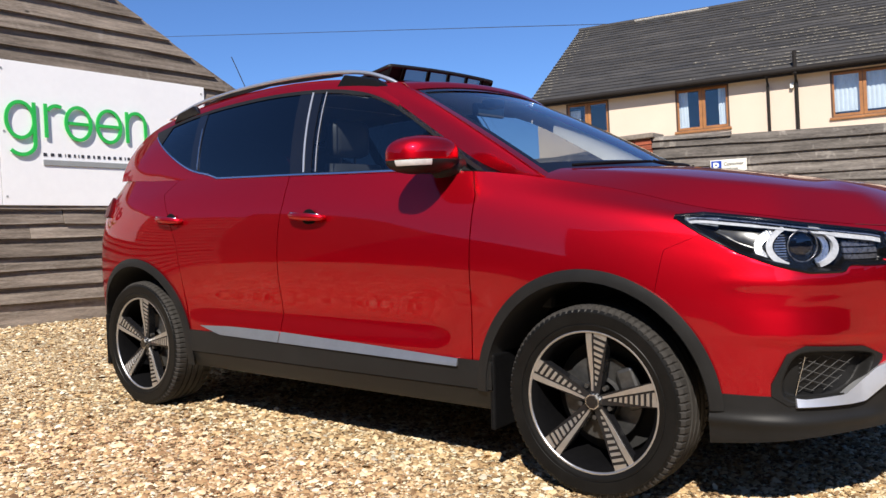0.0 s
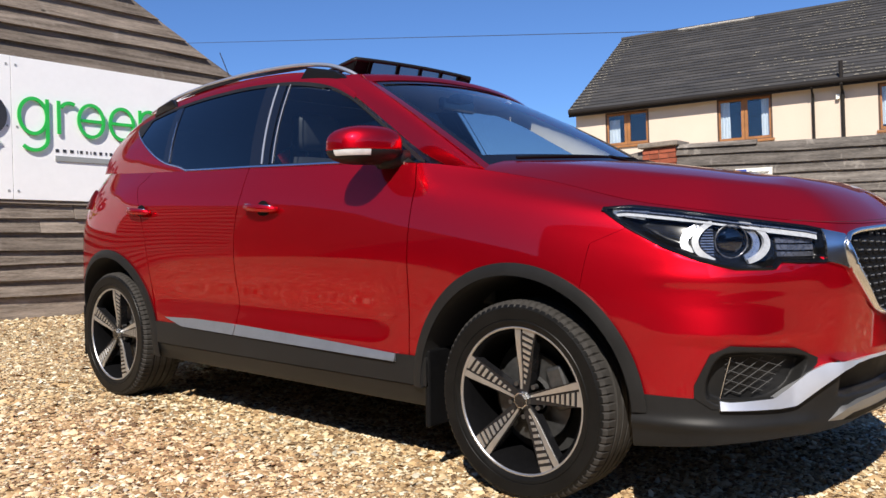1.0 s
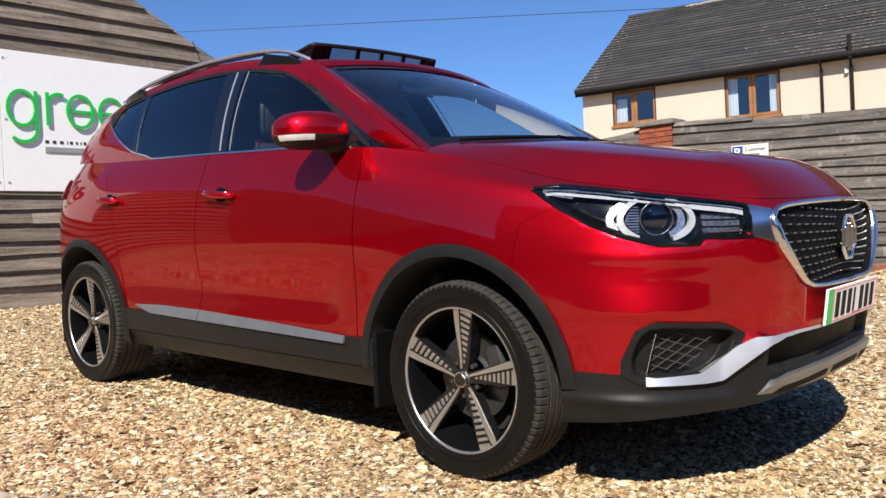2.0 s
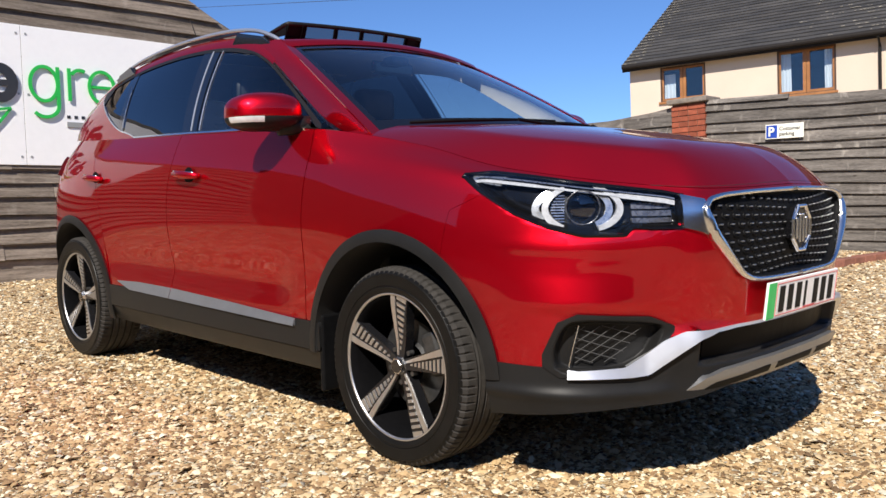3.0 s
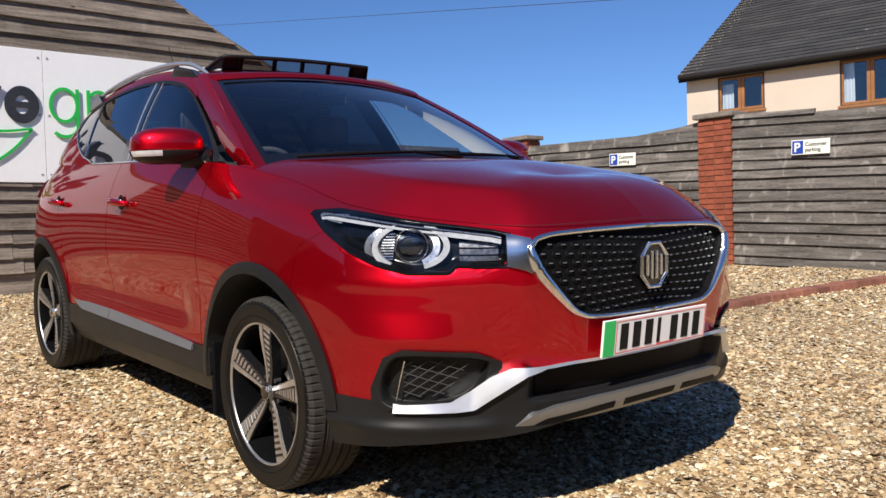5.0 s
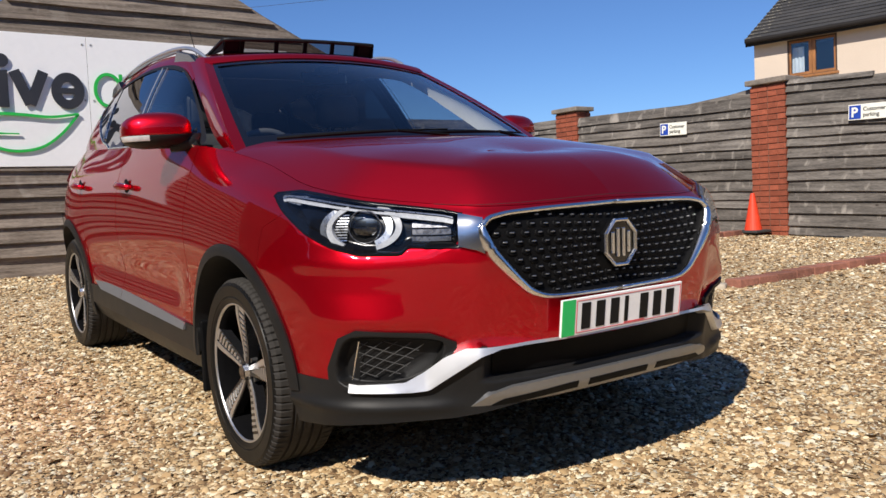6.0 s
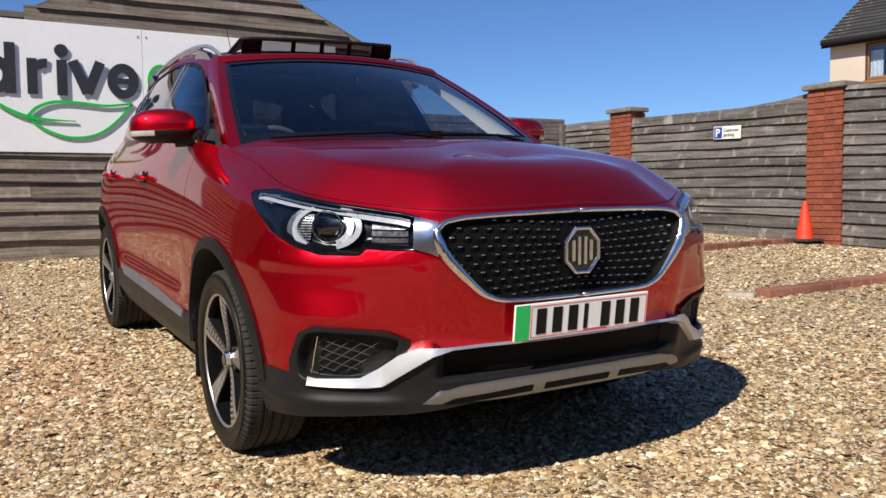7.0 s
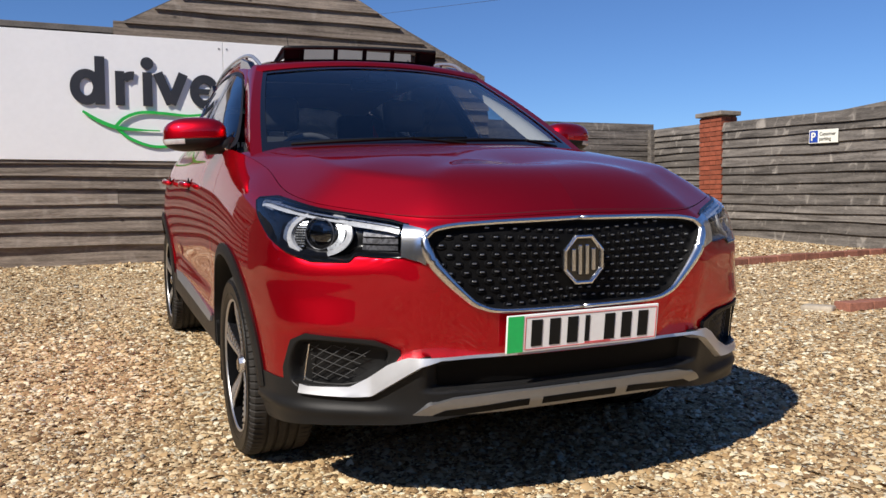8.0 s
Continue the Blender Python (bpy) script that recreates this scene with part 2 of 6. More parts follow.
def tube(points, r, seg=8, closed=False, taper=None):
    """A round rod along a line of points."""
    bm = bmesh.new()
    pts = [Vector(p) for p in points]
    rings = []
    n = len(pts)
    for i, p in enumerate(pts):
        a = pts[(i - 1) % n] if closed or i else pts[0]
        b = pts[(i + 1) % n] if closed or i < n - 1 else pts[-1]
        d = (b - a).normalized()
        up = Vector((0, 0, 1)) if abs(d.z) < 0.9 else Vector((1, 0, 0))
        s = d.cross(up).normalized()
        t = s.cross(d)
        rr = r if taper is None else r * taper(i / max(1, n - 1))
        rings.append([bm.verts.new(p + rr * (math.cos(2 * math.pi * k / seg) * s + math.sin(2 * math.pi * k / seg) * t)) for k in range(seg)])
    for i in range(n if closed else n - 1):
        A, B = rings[i], rings[(i + 1) % n]
        for k in range(seg):
            bm.faces.new((A[k], A[(k + 1) % seg], B[(k + 1) % seg], B[k]))
    if not closed:
        bm.faces.new(rings[0][::-1])
        bm.faces.new(rings[-1])
    return bm


def letters(text, size, depth, material, name="lettering", bold=0.0, space=1.0):
    """Raised writing in the built-in font, as a mesh in the local x-z plane, facing -y, with its left foot at the origin."""
    cu = bpy.data.curves.new(name, "FONT")
    cu.body, cu.size, cu.extrude, cu.offset, cu.space_character = text, size, depth / 2, bold, space
    tmp = new(name, cu)
    dg = bpy.context.evaluated_depsgraph_get()
    me = bpy.data.meshes.new_from_object(tmp.evaluated_get(dg))
    bpy.data.objects.remove(tmp)
    bpy.data.curves.remove(cu)
    me.transform(Matrix.Rotation(radians(90), 4, "X"))
    me.materials.clear()
    me.materials.append(material)
    return me


def smooth01(t):
    t = max(0.0, min(1.0, t))
    return t * t * (3 - 2 * t)


# ---- ground ----
def ground_z(x, y):
    """The gravel falls gently towards +x and rises a little towards the barn and the fence."""
    xs = max(-12.0, min(7.0, x))
    rise = max(0.115 * smooth01((y - 1.2) / 4.5), 0.09 * smooth01((-3.2 - x) / 2.4))
    rise = max(rise, 0.026 * smooth01((y + 0.5) / 1.2))
    if x > -2.5:
        rise = max(rise, 0.15 * smooth01((y - 1.2) / 5.5) * smooth01((x + 4.5) / 2.0))
    return -0.0423 * xs + rise


def ground_top(x, y):
    """The gravel's surface with its gentle unevenness."""
    return ground_z(x, y) + (0.012 * noise.noise((x * 1.3, y * 1.3, 0)) if -8 < x < 6 and -5 < y < 10 else 0)


def axis_steps(fine0, fine1, step, far):
    a = list(np.arange(fine0, fine1 + 1e-6, step))
    g, d = [], step
    v = fine1
    while v < far:
        d *= 1.45
        v += d
        g.append(v)
    h, d = [], step
    v = fine0
    while v > -far:
        d *= 1.45
        v -= d
        h.append(v)
    return h[::-1] + a + g


def build_ground():
    xs, ys = axis_steps(-7, 5, 0.12, 1500), axis_steps(-4, 9, 0.12, 1500)
    verts = []
    for y in ys:
        for x in xs:
            verts.append((x, y, ground_top(x, y)))
    nx = len(xs)
    faces = [(j * nx + i, j * nx + i + 1, (j + 1) * nx + i + 1, (j + 1) * nx + i) for j in range(len(ys) - 1) for i in range(nx - 1)]
    tagged(new("ground", from_py("ground", verts, faces, M_GRAVEL, True)), "tan gravel yard sloping gently under the parked car", "ground", kind="structure")


build_ground()


def build_stones():
    """Loose flint gravel over the part of the yard that is walked past."""
    rng = np.random.default_rng(5)
    n = STONES
    # denser near the walked edge, thinner towards the fence
    x = rng.uniform(-6.0, 4.2, n * 5)
    y = rng.uniform(-3.2, 7.6, n * 5)
    d = np.hypot(x - 2.2, y + 2.2)
    keep = rng.random(n * 5) < np.clip(1.35 - d / 4.6, 0.07, 1.0)
    x, y = x[keep][:n], y[keep][:n]
    n = len(x)
    d = np.hypot(x - 2.2, y + 2.2)
    size = rng.gamma(5.0, 1.0, n) / 5.0 * 0.0065 * (1 + 0.12 * np.clip(d - 2, 0, 6))
    size = np.clip(size, 0.0032, 0.019)
    base = np.array([(1, 0, -0.1), (0.5, 0.85, 0.1), (-0.5, 0.8, -0.1), (-1, 0.05, 0.1), (-0.45, -0.85, 0), (0.55, -0.8, -0.1), (0.1, 0.05, 0.75)])
    tri = np.array([(0, 1, 6), (1, 2, 6), (2, 3, 6), (3, 4, 6), (4, 5, 6), (5, 0, 6)])
    k = len(base)
    v = np.repeat(base[None], n, 0) * rng.uniform(0.72, 1.28, (n, k, 3))
    v *= np.stack([rng.uniform(0.9, 1.6, n), rng.uniform(0.7, 1.1, n), rng.uniform(0.55, 1.0, n)], 1)[:, None, :]
    a, b = rng.uniform(0, 6.283, n), rng.normal(0, 0.45, n)
    ca, sa, cb, sb = np.cos(a)[:, None], np.sin(a)[:, None], np.cos(b)[:, None], np.sin(b)[:, None]
    X, Y, Z = v[..., 0], v[..., 1] * cb - v[..., 2] * sb, v[..., 1] * sb + v[..., 2] * cb
    v = np.stack([X * ca - Y * sa, X * sa + Y * ca, Z], -1) * size[:, None, None]
    z = np.array([ground_top(p, q) for p, q in zip(x, y)])
    v += np.stack([x, y, z + size * rng.uniform(-0.15, 0.35, n)], -1)[:, None, :]
    f = (tri[None] + (np.arange(n) * k)[:, None, None]).reshape(-1, 3)
    me = bpy.data.meshes.new("gravel_stones")
    me.vertices.add(n * k)
    me.vertices.foreach_set("co", v.reshape(-1))
    me.loops.add(len(f) * 3)
    me.loops.foreach_set("vertex_index", f.reshape(-1))
    me.polygons.add(len(f))
    me.polygons.foreach_set("loop_start", np.arange(0, len(f) * 3, 3))
    me.polygons.foreach_set("loop_total", np.full(len(f), 3))
    me.update(calc_edges=True)
    me.validate()
    me.materials.append(M_STONE)
    tagged(new("gravel", me), "loose cream and tan flint gravel covering the yard", "gravel", kind="stuff")


STONES = 460000
build_stones()


# ---- boards ----
def board_mesh(length, h, seed, thick=0.022, wave=0.008, segs=9, name="board", cut0=0.0, cut1=0.0, material=None):
    """A weatherboard along local x from 0, its back at y=0 and its outer face towards -y, tapering to a thin top; cut: how far its top corners are cut back."""
    rnd = random.Random(seed)
    ph, fr = rnd.uniform(0, 9), rnd.uniform(1.2, 2.6)
    vs, fs = [], []
    for i in range(segs + 1):
        t = i / segs
        x = t * length
        w = wave * (math.sin(fr * x + ph) + 0.5 * math.sin(2.7 * fr * x + 2 * ph)) if wave else 0
        y = 0.004 * math.sin(1.1 * fr * x + ph)
        lead = cut0 * (1 - t) - cut1 * t
        vs += [(x, 0, w), (x, -thick + y, w - 0.004), (x + lead, -0.45 * thick + y, h + 0.012), (x + lead, 0, h + 0.012)]
    for i in range(segs):
        a = 4 * i
        for k in range(4):
            fs.append((a + k, a + (k + 1) % 4, a + 4 + (k + 1) % 4, a + 4 + k))
    fs += [(3, 2, 1, 0), (4 * segs, 4 * segs + 1, 4 * segs + 2, 4 * segs + 3)]
    return from_py(name, vs, fs, material)

# ---- barn with the painted panel ----
BARN_X = -6.0
barn = thing("barn", "timber barn gable clad in weathered brown waney-edged boards", "barn", pose(BARN_X, 0.67, 0))
PEAK_Z, PITCH = 3.67, 0.54
bm = prism([(-4.7, 0.1), (2.42, 0.1), (2.42, 2.45), (0.0, PEAK_Z - 0.06), (-1.75, 2.68), (-4.7, 2.68)], -3.2, "x", -0.03)
part("wall", bm, M_BARN, barn)
for side in (1, -1):
    run = 2.55 if side > 0 else 1.72
    bm = prism([(0, PEAK_Z), (side * run, PEAK_Z - PITCH * run), (side * run, PEAK_Z - PITCH * run - 0.05), (0, PEAK_Z - 0.05)], -3.3, "x", 0.0)
    part("roof", bm, M_FELT, barn)
part("flat_roof", boxed(-3.25, 0.02, -4.8, -1.70, 2.655, 2.715, 0.006), M_FELT, barn, "dark felt edge of the flat roof beside the gable")
part("plinth", board_mesh(7.12, 0.44, 71, 0.05, 0.0, 20, "plinth", material=M_BARN), M_BARN, barn, "dark gravel board along the foot of the wall", m=pose(-0.02, -4.7, 0.1, 0, 0, 90))

panel = thing("sign_board", "large white panel with raised charcoal and green marks on the barn", "sign", pose(BARN_X + 0.035, 0, 0))
P_Y0, P_Y1, P_Z0, P_Z1 = -2.44, 2.11, 1.385, 2.635
part("panel", boxed(0, 0.022, P_Y0, -0.002, P_Z0, P_Z1, 0.002), M_PANEL, panel)
part("panel", boxed(0, 0.022, 0.002, P_Y1, P_Z0, P_Z1, 0.002), M_PANEL, panel)
for y in (-0.04, 0.04, 2.07):
    for z in (2.56, 2.02, 1.46):
        part("screw", boxed(0.022, 0.027, y - 0.008, y + 0.008, z - 0.008, z + 0.008), M_STAND, panel)


def stroke(points, width, x0, x1, closed=False):
    """A flat bar of even or tapering width along a line in the y-z plane, extruded from x0 to x1."""
    bm = bmesh.new()
    n = len(points)
    rows = []
    for i, (y, z) in enumerate(points):
        a = points[(i - 1) % n] if closed or i else points[0]
        b = points[(i + 1) % n] if closed or i < n - 1 else points[-1]
        d = Vector((b[0] - a[0], b[1] - a[1])).normalized()
        w = (width(i / max(1, n - 1)) if callable(width) else width) / 2
        s = (-d.y * w, d.x * w)
        rows.append([bm.verts.new((x, y + k * s[0], z + k * s[1])) for x, k in ((x0, -1), (x0, 1), (x1, 1), (x1, -1))])
    for i in range(n if closed else n - 1):
        A, B = rows[i], rows[(i + 1) % n]
        for k in range(4):
            bm.faces.new((A[k], A[(k + 1) % 4], B[(k + 1) % 4], B[k]))
    if not closed:
        bm.faces.new(rows[0])
        bm.faces.new(rows[-1][::-1])
    return bm


def arc(cy, cz, ry, rz, a0, a1, n=28):
    return [(cy + ry * math.cos(radians(a0 + (a1 - a0) * i / n)), cz + rz * math.sin(radians(a0 + (a1 - a0) * i / n))) for i in range(n + 1)]


MARKS = []


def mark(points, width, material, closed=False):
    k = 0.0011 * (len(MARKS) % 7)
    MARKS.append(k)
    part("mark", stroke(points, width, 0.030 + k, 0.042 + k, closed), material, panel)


BASE, XH = 1.935, 2.275
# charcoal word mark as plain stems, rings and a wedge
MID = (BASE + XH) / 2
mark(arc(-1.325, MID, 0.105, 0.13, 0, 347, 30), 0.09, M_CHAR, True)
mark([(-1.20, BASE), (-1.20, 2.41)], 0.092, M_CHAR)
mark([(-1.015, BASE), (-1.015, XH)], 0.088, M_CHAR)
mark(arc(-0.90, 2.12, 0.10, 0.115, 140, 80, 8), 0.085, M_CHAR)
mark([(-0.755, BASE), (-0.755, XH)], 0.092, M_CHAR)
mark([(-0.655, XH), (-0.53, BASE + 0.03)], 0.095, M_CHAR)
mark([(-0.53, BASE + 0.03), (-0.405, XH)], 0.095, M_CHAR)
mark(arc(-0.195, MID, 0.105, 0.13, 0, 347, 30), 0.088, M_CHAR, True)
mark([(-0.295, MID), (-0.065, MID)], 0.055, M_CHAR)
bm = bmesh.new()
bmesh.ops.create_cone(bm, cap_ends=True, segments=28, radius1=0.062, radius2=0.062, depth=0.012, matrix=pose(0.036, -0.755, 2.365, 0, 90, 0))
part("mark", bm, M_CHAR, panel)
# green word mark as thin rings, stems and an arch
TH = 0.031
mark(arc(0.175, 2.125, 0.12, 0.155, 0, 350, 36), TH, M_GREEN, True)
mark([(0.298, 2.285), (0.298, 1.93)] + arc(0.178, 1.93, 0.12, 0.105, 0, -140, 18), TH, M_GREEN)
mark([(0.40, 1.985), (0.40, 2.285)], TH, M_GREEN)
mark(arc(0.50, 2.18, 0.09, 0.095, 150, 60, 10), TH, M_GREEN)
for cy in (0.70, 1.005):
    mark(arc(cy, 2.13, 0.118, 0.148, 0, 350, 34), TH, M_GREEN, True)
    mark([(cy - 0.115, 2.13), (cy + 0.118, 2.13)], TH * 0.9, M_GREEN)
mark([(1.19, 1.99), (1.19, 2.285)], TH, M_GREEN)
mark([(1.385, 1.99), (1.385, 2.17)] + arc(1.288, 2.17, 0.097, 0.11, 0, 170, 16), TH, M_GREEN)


def leafline(pts, n=10):
    """A smooth line through a few points."""
    out = []
    for i in range(len(pts) - 1):
        p0, p1, p2, p3 = pts[max(0, i - 1)], pts[i], pts[i + 1], pts[min(len(pts) - 1, i + 2)]
        for k in range(n):
            t = k / n
            out.append(tuple(0.5 * (2 * p1[a] + (p2[a] - p0[a]) * t + (2 * p0[a] - 5 * p1[a] + 4 * p2[a] - p3[a]) * t * t + (3 * p1[a] - p0[a] - 3 * p2[a] + p3[a]) * t ** 3) for a in (0, 1)))
    return out + [tuple(pts[-1])]


slim = lambda t: 0.012 + 0.026 * math.sin(math.pi * min(1, 0.12 + t))
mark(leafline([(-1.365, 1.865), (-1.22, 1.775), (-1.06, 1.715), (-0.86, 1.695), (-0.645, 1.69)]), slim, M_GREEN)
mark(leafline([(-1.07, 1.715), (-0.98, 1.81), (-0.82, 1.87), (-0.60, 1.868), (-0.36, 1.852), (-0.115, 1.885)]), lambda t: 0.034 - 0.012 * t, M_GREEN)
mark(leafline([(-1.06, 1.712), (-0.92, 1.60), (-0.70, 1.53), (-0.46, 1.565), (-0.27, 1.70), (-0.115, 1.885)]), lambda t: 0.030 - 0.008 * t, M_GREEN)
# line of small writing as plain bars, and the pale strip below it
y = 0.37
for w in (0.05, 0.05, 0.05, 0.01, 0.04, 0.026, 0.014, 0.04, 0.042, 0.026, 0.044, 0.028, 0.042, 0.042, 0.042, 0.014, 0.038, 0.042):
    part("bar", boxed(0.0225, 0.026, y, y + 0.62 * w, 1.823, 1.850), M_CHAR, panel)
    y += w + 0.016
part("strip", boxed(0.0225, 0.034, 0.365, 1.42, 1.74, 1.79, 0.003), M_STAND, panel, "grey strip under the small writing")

# ---- house beyond the fence ----
HOUSE = pose(-8.7, 24.3, 0, 0, 0, 10)
house = thing("house", "cream rendered two-storey house with a dark tiled roof and brown windows", "house", HOUSE)
EAVE, RIDGE, HX0, HX1, HD = 5.78, 9.78, -5.9, 14.0, 6.0
WINDOWS = ((-4.78, -3.2, 4.47, 5.70), (-0.88, 0.87, 4.25, 5.72), (3.92, 5.75, 4.18, 5.66))


def wall_with_openings(x0, x1, z0, z1, openings, y0, y1):
    """A wall slab with rectangular holes, built as strips round each hole."""
    bm = bmesh.new()
    xs = sorted({x0, x1, *[v for o in openings for v in o[:2]]})
    zs = sorted({z0, z1, *[v for o in openings for v in o[2:]]})
    hole = lambda i, k: i < 0 or k < 0 or i >= len(xs) - 1 or k >= len(zs) - 1 or any(a < (xs[i] + xs[i + 1]) / 2 < b and c < (zs[k] + zs[k + 1]) / 2 < d for a, b, c, d in openings)
    vert = {}

    def v(i, k, y):
        if (i, k, y) not in vert:
            vert[i, k, y] = bm.verts.new((xs[i], y, zs[k]))
        return vert[i, k, y]
    for i in range(len(xs) - 1):
        for k in range(len(zs) - 1):
            if hole(i, k):
                continue
            for y in (y0, y1):
                bm.faces.new((v(i, k, y), v(i + 1, k, y), v(i + 1, k + 1, y), v(i, k + 1, y)))
            for di, dk, p, q in ((-1, 0, (i, k), (i, k + 1)), (1, 0, (i + 1, k), (i + 1, k + 1)), (0, -1, (i, k), (i + 1, k)), (0, 1, (i, k + 1), (i + 1, k + 1))):
                if hole(i + di, k + dk):
                    bm.faces.new((v(*p, y0), v(*q, y0), v(*q, y1), v(*p, y1)))
    return bm


part("wall", wall_with_openings(HX0, HX1, -0.5, EAVE, WINDOWS, 0.0, 0.3), M_RENDER, house)
bm = prism([(0.3, -0.5), (2 * HD, -0.5), (2 * HD, EAVE), (HD, RIDGE - 0.15), (0.3, EAVE + 0.2)], 0.3, "x", HX0)
part("gable_wall", bm, M_RENDER, house)
bm = prism([(0.3, -0.5), (2 * HD, -0.5), (2 * HD, EAVE), (HD, RIDGE - 0.15), (0.3, EAVE + 0.2)], 0.3, "x", HX1 - 0.3)
part("gable_wall", bm, M_RENDER, house)
part("back_wall", boxed(HX0, HX1, 2 * HD, 2 * HD + 0.3, -0.5, EAVE), M_RENDER, house)
part("floor", boxed(HX0 + 0.3, HX1 - 0.3, 0.3, 2 * HD, 3.1, 3.3), M_ROOM, house)
part("room_lining", boxed(HX0 + 0.3, HX1 - 0.3, 1.6, 1.7, 3.3, EAVE), M_ROOM, house)
slope = (RIDGE - EAVE) / (HD + 0.35)
roof = part("roof", prism([(-0.35, EAVE + 0.1), (HD, RIDGE), (2 * HD + 0.35, EAVE + 0.1), (2 * HD + 0.35, EAVE + 0.03), (HD, RIDGE - 0.1), (-0.35, EAVE + 0.03)], HX1 - HX0 + 0.3, "x", HX0 - 0.15), M_TILE, house, "dark grey interlocking tiles with lichen")
ROOF_RUN = math.hypot(HD + 0.35, RIDGE - EAVE - 0.1)
ROOF_TILT = math.degrees(math.atan2(RIDGE - EAVE - 0.1, HD + 0.35))
part("soffit", boxed(HX0 - 0.1, HX1 + 0.1, -0.33, 0.0, EAVE - 0.02, EAVE + 0.03), M_BLACKPIPE, house)
part("fascia", boxed(HX0 - 0.13, HX1 + 0.13, -0.37, -0.335, EAVE - 0.13, EAVE + 0.12), M_BLACKPIPE, house)
part("gutter", tube([(HX0 - 0.1, -0.43, EAVE + 0.035), (HX1 + 0.1, -0.43, EAVE + 0.015)], 0.085, 10), M_BLACKPIPE, house, "black plastic gutter")
for x in (2.1, 2.95):
    part("downpipe", tube([(x, -0.43, EAVE + 0.08), (x, -0.40, EAVE - 0.08), (x, -0.09, EAVE - 0.32), (x, -0.09, 0.2)], 0.045 if x < 2.5 else 0.055, 8), M_BLACKPIPE, house, "black downpipe")
part("security_light", boxed(2.76, 2.87, -0.14, -0.02, EAVE - 0.50, EAVE - 0.34, 0.02), M_SIGNWHITE, house, "small white security light")
part("vent_pipe", tube([(2.95, -0.42, EAVE - 0.1), (2.95, -0.42, EAVE + 0.62)], 0.06, 8), M_BLACKPIPE, house)
for a, b, c, d in WINDOWS:
    e = 0.055
    w = part("window", wall_with_openings(a, b, c, d, ((a + e, b - e, c + e, d - e),), 0.01, 0.12), M_DARKOAK, house, "brown timber window with two casements and a dark outer frame")
    part("sill", boxed(a - 0.05, b + 0.05, -0.07, 0.1, c - 0.05, c + 0.03, 0.01), M_OAK, w)
    mid = (a + b) / 2
    for x0, x1 in ((a + e + 0.004, mid - 0.006), (mid + 0.006, b - e - 0.004)):
        z0, z1 = c + e + 0.004, d - e - 0.004
        k0, k1 = (0.05, 0.10) if x0 < mid - 0.1 else (0.10, 0.05)
        casement = part("casement", wall_with_openings(x0, x1, z0, z1, ((x0 + k0, x1 - k1, z0 + 0.08, z1 - 0.06),), 0.025, 0.09), M_OAK, house, "orange-brown casement")
        part("pane", boxed(x0 + k0, x1 - k1, 0.055, 0.065, z0 + 0.08, z1 - 0.06), M_PANE, casement)


def curtain_mesh(x0, x1, z0, z1, folds):
    n = folds * 6
    vs = []
    for i in range(n + 1):
        x = x0 + (x1 - x0) * i / n
        y = 0.19 + 0.016 * math.sin(2 * math.pi * folds * i / n)
        vs += [(x + 0.02 * math.sin(5 * z0 + i), y, z0), (x, y, z1)]
    return from_py("curtain", vs, [(2 * i, 2 * i + 2, 2 * i + 3, 2 * i + 1) for i in range(n)], M_CURTAIN, True)


for x0, x1, z0, z1, f in ((-4.68, -4.30, 4.56, 5.45, 3), (-0.80, -0.50, 4.33, 5.66, 3), (0.50, 0.80, 4.33, 5.66, 3), (4.0, 4.78, 4.4, 5.6, 6), (4.88, 5.68, 4.4, 5.6, 6)):
    part("curtain", curtain_mesh(x0, x1, z0, z1, f), M_CURTAIN, house, "white curtain")

# ---- fence, pillars, kerbs, signs ----
FY = 7.8


def pillar(name, x0, x1, z0, z1, label):
    ob = thing(name, label, "pillar", group="brick gate pillars")
    part("core", boxed(x0 + 0.012, x1 - 0.012, FY - 0.098, FY + 0.20, z0, z1), M_MORTAR, ob)
    part("cap", boxed(x0 - 0.05, x1 + 0.05, FY - 0.16, FY + 0.25, z1, z1 + 0.07, 0.012), M_CAP, ob, "weathered stone cap")
    return ob


PILLARS = [(pillar("brick_pillar", -3.92, -3.43, 0.1, 2.20, "red brick pillar with a stone cap set in the fence"), -3.92, -3.43, 0.24, 2.20),
           (pillar("brick_pillar", -7.63, -7.14, 0.2, 2.26, "red brick pillar with a stone cap set in the fence"), -7.63, -7.14, 0.30, 2.26)]


def parking_sign(x, z, y, tilt):
    ob = thing("parking_sign", "small white parking sign with a blue square fixed to the fence", "sign", pose(x, y, z, 0, tilt, 0), "parking signs")
    part("plate", boxed(0, 0.476, -0.006, 0.0, -0.18, 0, 0.002), M_SIGNWHITE, ob)
    part("blue_square", boxed(0.012, 0.15, -0.009, -0.0062, -0.168, -0.012), M_SIGNBLUE, ob)
    me = letters("P", 0.155, 0.003, M_SIGNWHITE, "letter", 0.004)
    part("letter", me, M_SIGNWHITE, ob, m=pose(0.035, -0.0105, -0.143))
    for word, zz in (("Customer", -0.080), ("parking", -0.145)):
        me = letters(word, 0.064, 0.002, M_INK, "word", 0.0008)
        part("word", me, M_INK, ob, m=pose(0.175, -0.0075, zz))
    return ob


parking_sign(-2.603, 1.797, FY - 0.112, 1.5)
parking_sign(-5.419, 1.872, FY - 0.112, 1.8)

